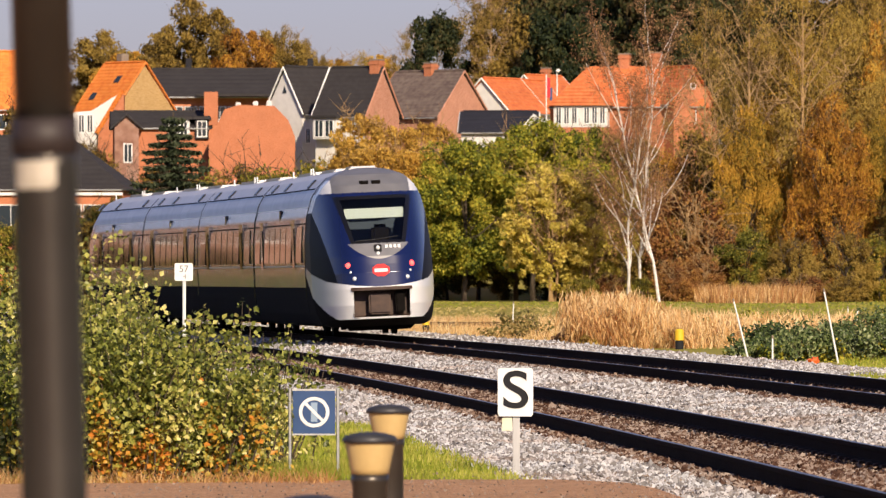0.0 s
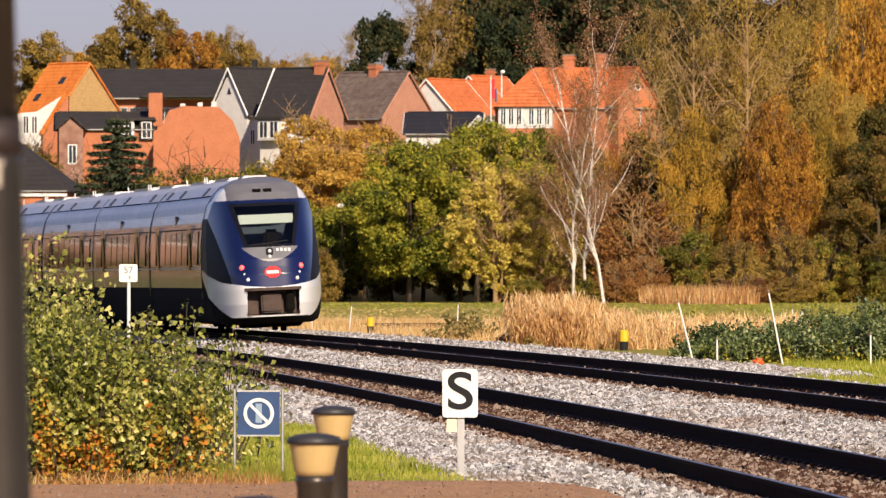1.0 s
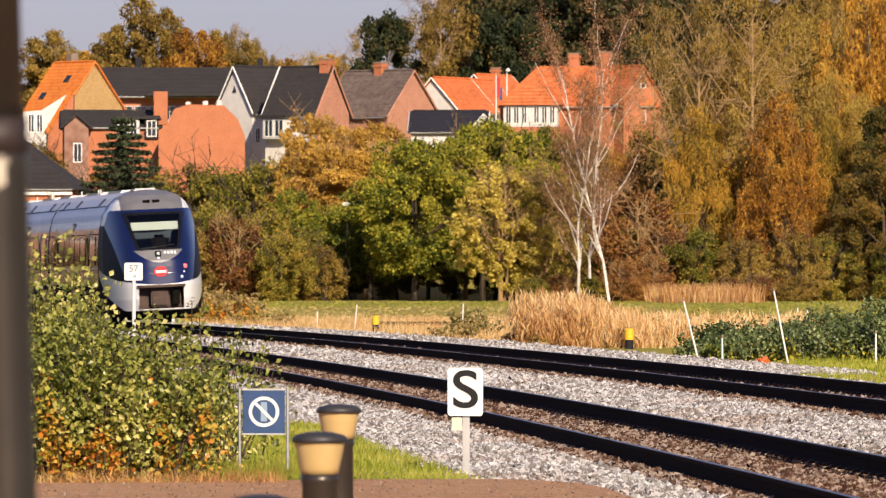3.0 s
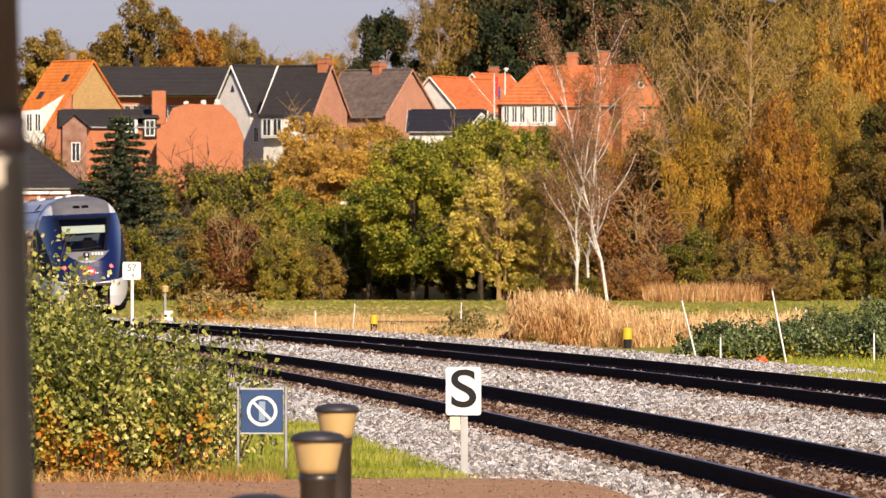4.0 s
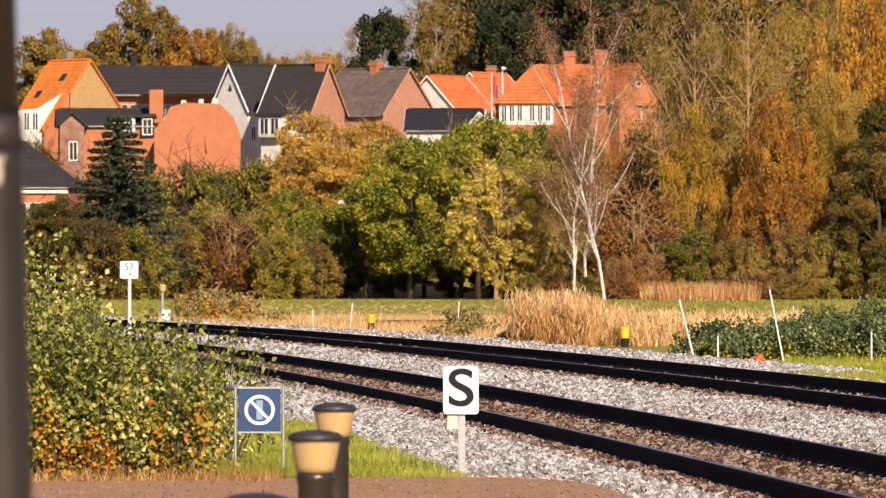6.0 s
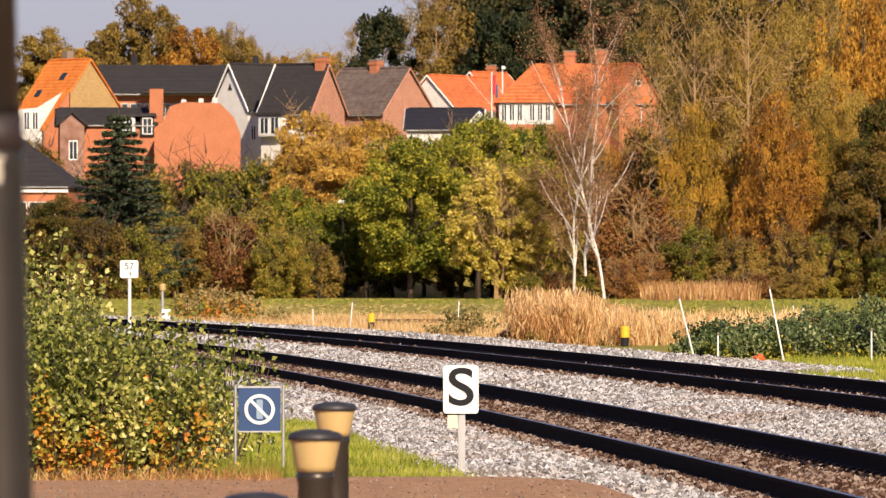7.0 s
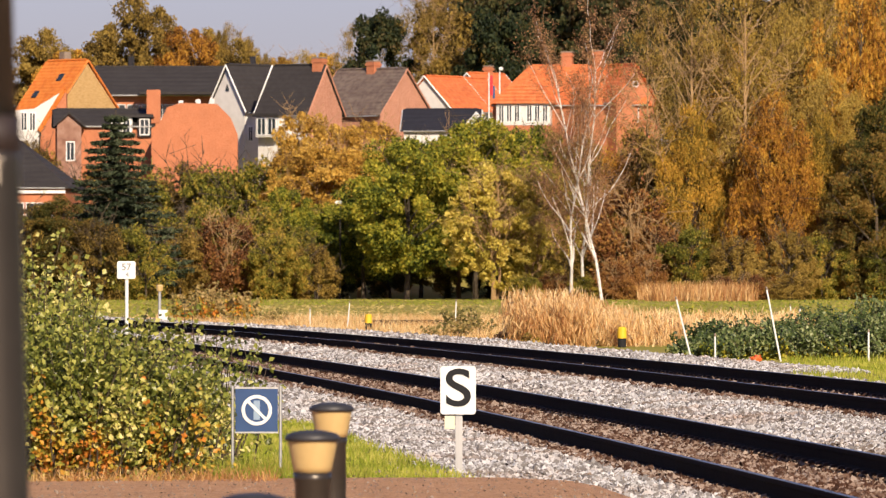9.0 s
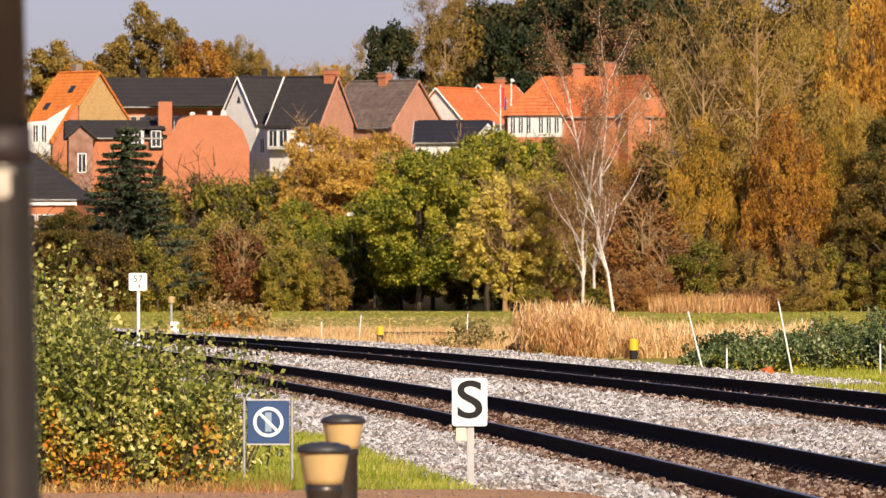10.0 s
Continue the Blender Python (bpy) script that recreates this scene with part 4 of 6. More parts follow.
    # row of small orange roofs with white gables
    for i, (x, y, z) in enumerate(((0.35, 742, 16.2), (2.6, 752, 16.3), (4.4, 762, 17.0))):
        gable_house(pose(x, y, z, 0, 0, 60), 7.0, 5.6, 1.2, 4.1, "plaster", "red_tile", "small white house with an orange tiled roof", [(0.5, 0, 4.9, 0.7)] if i == 2 else [], verge="white")
    # villa with a bay of white windows
    h = gable_house(pose(12.1, 700, 12.0, 0, 0, -10), 13.8, 7.6, 5.0, 8.2, "brick", "red_tile", "brick villa with an orange hipped roof and white bay", [(-0.9, 0.3, 9.5, 0.95), (1.9, 0.3, 9.6, 0.95)], hip=2.9)
    part("bay", box(-6.4, -4.9, 3.0, -1.6, -3.7, 4.95), M["plaster"], h, "white bay")
    part("bay_base", box(-6.35, -4.85, -1.0, -1.65, -3.7, 3.0), M["brick"], h, "brick base of the bay")
    part("bay_roof", prism([(-6.9, 4.9), (-1.1, 4.9), (-2.6, 6.6), (-5.0, 6.6)], -5.3, -2.2), M["red_tile"], h)
    windows_on(h, -6.3, -4.2, -4.93, 3.25, 4.85, 3, bar=0.10)
    windows_on(h, -3.8, -1.7, -4.93, 3.25, 4.85, 3, bar=0.10)
    windows_on(h, 3.6, 4.7, -3.82, 3.2, 4.5, 1)
    windows_on(h, 5.2, 6.2, -3.82, 3.2, 4.5, 1)
    h = gable_house(pose(16.1, 697, 13.8, 0, 0, -62), 4.4, 3.8, 3.6, 6.4, "brick", "red_tile", "brick cross gable with a round window", verge="red_tile")
    bm = bmesh.new()
    bmesh.ops.create_cone(bm, cap_ends=True, segments=20, radius1=0.3, radius2=0.3, depth=0.14, matrix=Matrix.Translation((2.25, 0, 4.8)) @ Matrix.Rotation(radians(90), 4, "Y"))
    win = part("round_window", bm, M["white"], h)
    bm = bmesh.new()
    bmesh.ops.create_cone(bm, cap_ends=True, segments=16, radius1=0.2, radius2=0.2, depth=0.06, matrix=Matrix.Translation((2.31, 0, 4.8)) @ Matrix.Rotation(radians(90), 4, "Y"))
    part("pane", bm, M["pane"], win)
    # gable of a house deep among the trees
    gable_house(pose(34.5, 715, 15.6, 0, 0, 20), 4.0, 3.4, 2.4, 5.0, "brick", "red_tile", "orange gable half hidden by trees", verge="red_tile")
    # brick gable wall with clipped corners, and the row of low brick houses beside it
    h = thing("house", pose(-21.2, 684, 11.0), "plain red brick gable wall with clipped corners", "house", "houses on the hill")
    part("wall", prism([(-3.7, -2), (3.7, -2), (3.7, 2.9), (3.1, 4.4), (1.9, 5.6), (-1.2, 5.7), (-2.4, 5.3), (-3.7, 2.6)], -0.3, 0.3), M["brick"], h)
    part("roof", prism([(-3.5, 0), (3.5, 0), (3.5, 2.8), (2.9, 4.2), (1.8, 5.3), (-1.1, 5.4), (-2.3, 5.0), (-3.5, 2.4)], 0.3, 9.0), M["slate"], h)
    for x in (-1.3, 0.2, 1.4):
        part("chimney_pot", box(x - 0.22, 2.2, 4.5, x + 0.22, 2.6, 6.05 + 0.06 * x, 0.05), M["plaster"], h)
    part("chimney", box(-4.3, 3.0, 4.0, -3.1, 4.0, 6.9, 0.03), M["brick"], h)
    h = gable_house(pose(-29.4, 690, 10.5, 0, 0, 4), 8.2, 6.0, 4.3, 5.6, "brick", "slate", "low red brick house with dark roof and dormer", verge="slate", roof_over=0.3)
    dormer(h, 1.5, -3.3, 3.3, 1.9, 1.7, 2.4, "plaster", "slate", 2)
    dormer(h, 3.5, -3.3, 3.3, 1.2, 1.7, 2.4, "slate", "slate", 1)
    windows_on(h, -3.4, -2.5, -4.32, 1.2, 2.9, 1)
    part("porch_gable", prism([(-4.1, -2.0), (-2.0, -2.0), (-2.0, 4.4), (-3.05, 5.3), (-4.1, 4.4)], -4.3, -2.9), M["dark_brick"], h, "dark brick front gable")
    for sgn in (-1, 1):
        part("porch_roof", prism([(-3.05, 5.5), (-3.05 + sgn * 1.4, 4.3), (-3.05 + sgn * 1.4, 4.08), (-3.05, 5.28)], -4.65, -1.5), M["slate"], h)
    # roofs at the far end of the street
    h = gable_house(pose(-41.0, 660, 2.4, 0, 0, -4), 21.0, 12.0, 6.8, 11.0, "brick", "slate", "large brick building with a dark roof near the railway", hip=5.5)
    windows_on(h, -9.5, 9.5, -6.02, 3.2, 5.4, 8)
    part("cornice", box(-10.5, -6.3, 6.15, 10.5, -6.03, 6.4), M["white"], h)
    h = gable_house(pose(-47.0, 712, 14.6, 0, 0, 4), 9.0, 7.0, 2.6, 7.4, "brick", "orange_tile", "brick house with an orange-red roof", verge="white")
    windows_on(h, -3.6, 3.6, -3.52, 0.4, 1.8, 4)
    # long warehouse and hedge beside the line, mirrored in the train's side
    h = gable_house(pose(-62.0, 440, -0.1, 0, 0, 8), 62.0, 12.0, 8.4, 11.5, "dark_brick", "brown_tile", "long dark red brick warehouse beside the railway", verge="white", name="warehouse")
    for k in range(14):
        windows_on(h, -29.5 + 4.2 * k, -27.6 + 4.2 * k, -6.02, 1.2, 3.4, 1)
        windows_on(h, -29.5 + 4.2 * k, -27.6 + 4.2 * k, -6.02, 4.8, 7.0, 1)
    # flag and lamp by the street
    f = thing("flagpole", pose(4.5, 730, 14.7), "white flagpole with a limp red and blue flag", "flagpole")
    V, F = tubes([((0, 0, 0), (0, 0, 5.8), 0.07, 0.05)], 8)
    mesh_ob("pole", V, F, M["white"], f)
    part("flag", box(0.06, -0.05, 3.7, 0.36, 0.06, 5.5, 0.03), M["badge"], f)
    part("flag_stripe", box(0.34, -0.03, 3.4, 0.55, 0.05, 4.6, 0.03), M["sign_blue"], f)
    f = thing("street_lamp", pose(5.5, 731, 15.0), "grey street lamp with a white head", "street lamp")
    V, F = tubes([((0, 0, 0), (0, 0, 5.9), 0.08, 0.06)], 8)
    mesh_ob("pole", V, F, M["white"], f)
    part("head", box(-0.1, -0.35, 5.75, 0.3, 0.3, 6.05, 0.08), M["white"], f)
    f = thing("street_lamp", pose(-7.85, 621, -0.1), "slim grey street lamp among the trees", "street lamp")
    V, F = tubes([((0, 0, 0), (0, 0, 7.5), 0.09, 0.06)], 8)
    mesh_ob("pole", V, F, M["pole"], f)
    part("head", box(-0.4, -0.2, 7.45, 0.2, 0.2, 7.72, 0.08), M["white"], f)


build_town()


# ---- trees ----
def skeleton_of(height, r0, crown, rng, limbs=9, lean=0.03, fork=False, twigs=3):
    """A tapered trunk with limbs and twigs. Returns limb rows and the twigs' tips."""
    segs, tips = [], []
    p, r = Vector((0, 0, -0.5)), r0
    n = 7
    trunk = [p.copy()]
    for i in range(n):
        q = p + Vector((rng.normal(0, lean) * height / n * 2, rng.normal(0, lean) * height / n * 2, (height * 0.93 + 0.5) / n))
        r2 = r0 * (1 - 0.92 * (i + 1) / n) + 0.012
        segs.append((p, q, r, r2))
        p, r = q, r2
        trunk.append(p.copy())
    for k in range(limbs):
        u = 0.22 + 0.74 * (k + rng.random()) / limbs
        i = min(int(u * n), n - 1)
        a = trunk[i].lerp(trunk[i + 1], u * n - i)
        w = k * 2.4 + rng.normal(0, 0.4)
        reach = crown * (1.15 - 0.75 * u) * rng.uniform(0.7, 1.1)
        mid = a + Vector((math.cos(w) * reach * 0.5, math.sin(w) * reach * 0.5, reach * rng.uniform(0.35, 0.75)))
        end = mid + Vector((math.cos(w) * reach * 0.45, math.sin(w) * reach * 0.45, reach * rng.uniform(0.15, 0.7)))
        ra = r0 * (1 - u) * 0.45 + 0.02
        segs += [(a, mid, ra, ra * 0.6), (mid, end, ra * 0.6, 0.012)]
        tips.append(end)
        for _ in range(twigs):
            v = rng.uniform(0.2, 1.0)
            b = mid.lerp(end, v)
            e = b + Vector((rng.normal(0, 0.3), rng.normal(0, 0.3), rng.uniform(-0.05, 0.5))) * reach
            segs.append((b, e, ra * 0.3 + 0.008, 0.008))
            tips.append(e)
    return segs, tips


def crown_points(height, base, crown, n, rng, clumps=40, droop=0.0, top=0.75, lump=1.0):
    """Places for leaves in clumps that fill an uneven crown."""
    c = []
    while len(c) < clumps:
        q = rng.uniform(-1, 1, 3)
        d = np.linalg.norm(q)
        if 0.35 < d < 1.0:
            c.append(q)
    c = np.array(c)
    mid = (height + base) / 2
    half = (height - base) / 2
    zz = c[:, 2]
    taper = np.where(zz > 0, 1 - (1 - top) * zz, 1 - 0.25 * np.abs(zz))
    cen = np.stack([c[:, 0] * crown * taper, c[:, 1] * crown * taper, mid + zz * half * 0.92], 1)
    rad = crown * lump * rng.uniform(0.13, 0.30, clumps)
    k = rng.integers(0, clumps, n)
    off = rng.normal(size=(n, 3))
    off /= np.linalg.norm(off, axis=1, keepdims=True)
    off *= (rng.random((n, 1)) ** 0.45)
    p = cen[k] + off * rad[k][:, None] * np.array([1, 1, 0.8])
    if droop:
        p[:, 2] -= droop * rng.random(n) * rng.random(n)
    return p, off


def make_tree(name, label, height, base, crown, leaf, n, size, seed, clumps=40, bark="bark", r0=0.2, limbs=10, droop=0.0, top=0.75, stems=1, twigs=3, hang=0.0, aspect=0.75, lump=1.0, group="trees and bushes below the town", category="tree"):
    rng = np.random.default_rng(seed)
    t = thing(name, Matrix(), label, category, group)
    segs = []
    for s in range(stems):
        sg, _ = skeleton_of(height * rng.uniform(0.9, 1.0), r0, crown, rng, limbs, twigs=twigs)
        sh = Vector((rng.normal(0, 0.35), rng.normal(0, 0.35), 0)) * (stems > 1)
        segs += [(a + sh, b + sh, ra, rb) for a, b, ra, rb in sg]
    V, F = tubes(segs, 5)
    mesh_ob("trunk", V, F, M[bark], t)
    p, out = crown_points(height, base, crown, n, rng, clumps, droop, top, lump)
    v, f = leaves(p, size, rng, 0.35, aspect, out * 0.6, hang)
    mesh_ob("crown", v, f, LEAF[leaf], t)
    return t


def place(ob, x, y, z, turn=0.0, scale=1.0, wide=None):
    w = scale if wide is None else wide
    return Matrix.Translation((x, y, z)) @ Matrix.Rotation(turn, 4, "Z") @ Matrix.Diagonal((w, w, scale, 1))


def make_spruce():
    rng = np.random.default_rng(31)
    t = thing("spruce", Matrix(), "dark blue-green spruce with layered boughs", "tree", "trees and bushes below the town")
    V, F = tubes([((0, 0, -0.5), (0, 0, 8.6), 0.18, 0.02)], 7)
    mesh_ob("trunk", V, F, M["bark"], t)
    pts, limbs = [], []
    for tier in range(22):
        z = 0.5 + tier * 0.37
        reach = 3.3 * (1 - tier / 22.5) ** 0.85 + 0.12
        for k in range(9):
            w = tier * 0.9 + k * 0.7 + rng.normal(0, 0.15)
            r1 = reach * rng.uniform(0.65, 1.12)
            m2 = int(40 + 60 * r1 / 3.3)
            u = rng.random(m2) ** 0.65
            side = rng.normal(0, 0.13, m2) * (1.2 - u) * r1 * 0.8 + rng.normal(0, 0.05, m2)
            zz = z - 0.34 * u * r1 + 0.22 * r1 * u ** 3 - 0.22 * rng.random(m2) * (1 - 0.5 * u)
            pts.append(np.stack([math.cos(w) * u * r1 - math.sin(w) * side, math.sin(w) * u * r1 + math.cos(w) * side, zz], 1))
            limbs.append(((0, 0, z), (math.cos(w) * r1, math.sin(w) * r1, z - 0.12 * r1), 0.03, 0.008))
    V, F = tubes(limbs, 4)
    tagged(mesh_ob("bough_frame", V, F, M["bark"], t), kind="stuff")
    p = np.concatenate(pts)
    v, f = leaves(p, 0.30, rng, 1.0, 0.4)
    mesh_ob("crown", v, f, LEAF["spruce"], t)
    return t


def make_birch(height, seed):
    """A slender birch: winding white leaders, steep limbs and hanging brown twigs."""
    rng = np.random.default_rng(seed)
    t = thing("birch", Matrix(), "slender birch with white bark and few russet leaves", "tree", "trees and bushes below the town")
    white, fine, tips = [], [], []
    stack = [(Vector((0, 0, -0.3)), Vector((rng.normal(0, 0.03), rng.normal(0, 0.03), 1)), height, 0.125, 0)]
    while stack:
        p, d, long, r, level = stack.pop()
        n = 10 if level == 0 else 5
        for i in range(n):
            sway = 0.085 if level == 0 else 0.15
            d = (d + Vector((rng.normal(0, sway) - 0.012, rng.normal(0, sway), 0.10))).normalized()
            q = p + d * long / n
            r2 = max(0.010, r * (1 - 0.85 / n - 0.02 * level))
            (white if level < 2 else fine).append((p, q, r, r2))
            if level < 2 and i >= 1:
                for _ in range(2):
                    w = rng.uniform(0, 6.28)
                    out = (d + Vector((math.cos(w), math.sin(w), 0)) * rng.uniform(0.35, 0.75)).normalized()
                    stack.append((q, out, long * (0.34 if level == 0 else 0.45) * rng.uniform(0.6, 1.1), r2 * 0.6, level + 1))
            if level:
                for _ in range(2):
                    e = q + Vector((rng.normal(0, 0.45), rng.normal(0, 0.45), rng.uniform(-0.9, 0.5)))
                    fine.append((q, e, 0.009, 0.005))
                    tips += [q.lerp(e, rng.uniform(0.3, 1.1)) for _ in range(3)]
            p, r = q, r2
    V, F = tubes(white, 6)
    mesh_ob("trunk", V, F, M["birch"], t)
    V, F = tubes(fine, 3)
    tagged(mesh_ob("fine_branching", V, F, M["birch_twig"], t), "fine reddish-brown twigs", kind="stuff")
    v, f = leaves(np.array(tips) + rng.normal(0, 0.12, (len(tips), 3)), 0.13, rng, 0.3, 0.7)
    mesh_ob("crown", v, f, LEAF["rust"], t)
    return t


def build_trees():
    rng = random.Random(4)
    proto = {
        "round_green": make_tree("tree", "broad green tree turning yellow", 13.0, 0.9, 5.4, "green", 34000, 0.25, 1, 150, r0=0.25, limbs=16, lump=0.75),
        "yellow": make_tree("tree", "yellow-green tree with thinning leaves", 10.5, 0.2, 4.2, "bright_yellow", 16000, 0.24, 2, 190, bark="twig", r0=0.12, limbs=18, stems=4, twigs=5, lump=0.52),
        "orange": make_tree("tree", "rounded orange tree in autumn leaf", 12.0, 1.5, 4.6, "orange", 24000, 0.25, 3, 75, r0=0.22),
        "honey": make_tree("tree", "honey-coloured autumn tree with open branches", 12.0, 0.5, 4.6, "honey", 34000, 0.22, 19, 240, bark="twig", r0=0.2, limbs=22, twigs=6, lump=0.6),
        "gold": make_tree("tree", "tall golden autumn tree with drooping foliage", 21.0, 2.0, 6.0, "gold", 42000, 0.25, 6, 260, bark="twig", hang=1.8, aspect=0.36, r0=0.3, limbs=24, twigs=6, droop=2.0, lump=0.6),
        "rusty": make_tree("tree", "tall orange-brown weeping tree", 15.5, -1.5, 4.4, "amber", 36000, 0.26, 8, 230, hang=2.2, aspect=0.34, r0=0.25, limbs=18, droop=2.0, top=0.6, lump=0.65),
        "flame": make_tree("tree", "tall weeping tree with bright orange leaves", 15.5, -1.5, 4.4, "orange", 32000, 0.26, 18, 220, hang=2.0, aspect=0.36, r0=0.25, limbs=18, droop=2.0, top=0.6, lump=0.65),
        "dark": make_tree("tree", "tall dark green woodland tree", 17.0, 2.0, 5.6, "dark", 13000, 0.46, 9, 60, r0=0.3),
        "brown": make_tree("tree", "brown and green woodland tree in autumn", 16.0, 2.0, 5.0, "brown", 18000, 0.34, 10, 80, r0=0.3),
        "thicket": make_tree("tree", "dense dark olive and brown autumn tree", 16.0, -1.0, 5.0, "thicket", 26000, 0.30, 14, 90, r0=0.25, hang=0.8, aspect=0.5),
        "hedge_red": make_tree("bush", "russet and wine-red autumn hedge bush", 5.0, -1.0, 3.0, "russet", 11000, 0.16, 16, 110, bark="twig", r0=0.07, stems=3, limbs=10, lump=0.8, category="bush"),
        "hedge": make_tree("bush", "mixed green and brown hedge bush", 5.2, -1.0, 3.2, "yellowgreen", 15000, 0.165, 11, 120, lump=0.7, r0=0.08, stems=3, limbs=6, category="bush"),
        "hedge_brown": make_tree("bush", "tangled brown autumn hedge bush", 5.0, -1.0, 3.0, "brown", 14000, 0.16, 12, 120, lump=0.7, r0=0.08, stems=3, limbs=8, category="bush"),
        "bare": make_tree("tree", "nearly bare tree with fine upright branches", 21.0, 3.0, 5.5, "brown", 8000, 0.26, 13, 60, hang=1.5, aspect=0.4, bark="twig", r0=0.22, limbs=40, twigs=9),
    }
    used = set()

    def put(kind, x, y, z, s=1.0, w=None):
        ob = proto[kind]
        w = max(w or s, (0.85 if kind.startswith("hedge") else 0.7) * s)
        m = place(ob, x, y, z, rng.uniform(0, 6.28), s, w)
        if left[kind] > 1:
            copy_thing(ob, m)
        else:
            ob.matrix_world = m
        left[kind] -= 1
        used.add(kind)
    left = {k: sum(r[0] == k for r in TREES) for k in proto}
    for row in TREES:
        put(*row)
    for kind in set(proto) - used:
        for o in [*proto[kind].children_recursive, proto[kind]]:
            bpy.data.objects.remove(o)
    make_spruce().matrix_world = place(None, -24.6, 600, 1.0, 0, 1.55, 1.9)
    # birches with white stems and few leaves
    for x, y, h, seed in ((12.1, 590, 16.6, 21), (11.0, 596, 17.8, 22), (9.8, 592, 13.5, 23)):
        make_birch(h, seed).matrix_world = Matrix.Translation((x, y, -0.1))


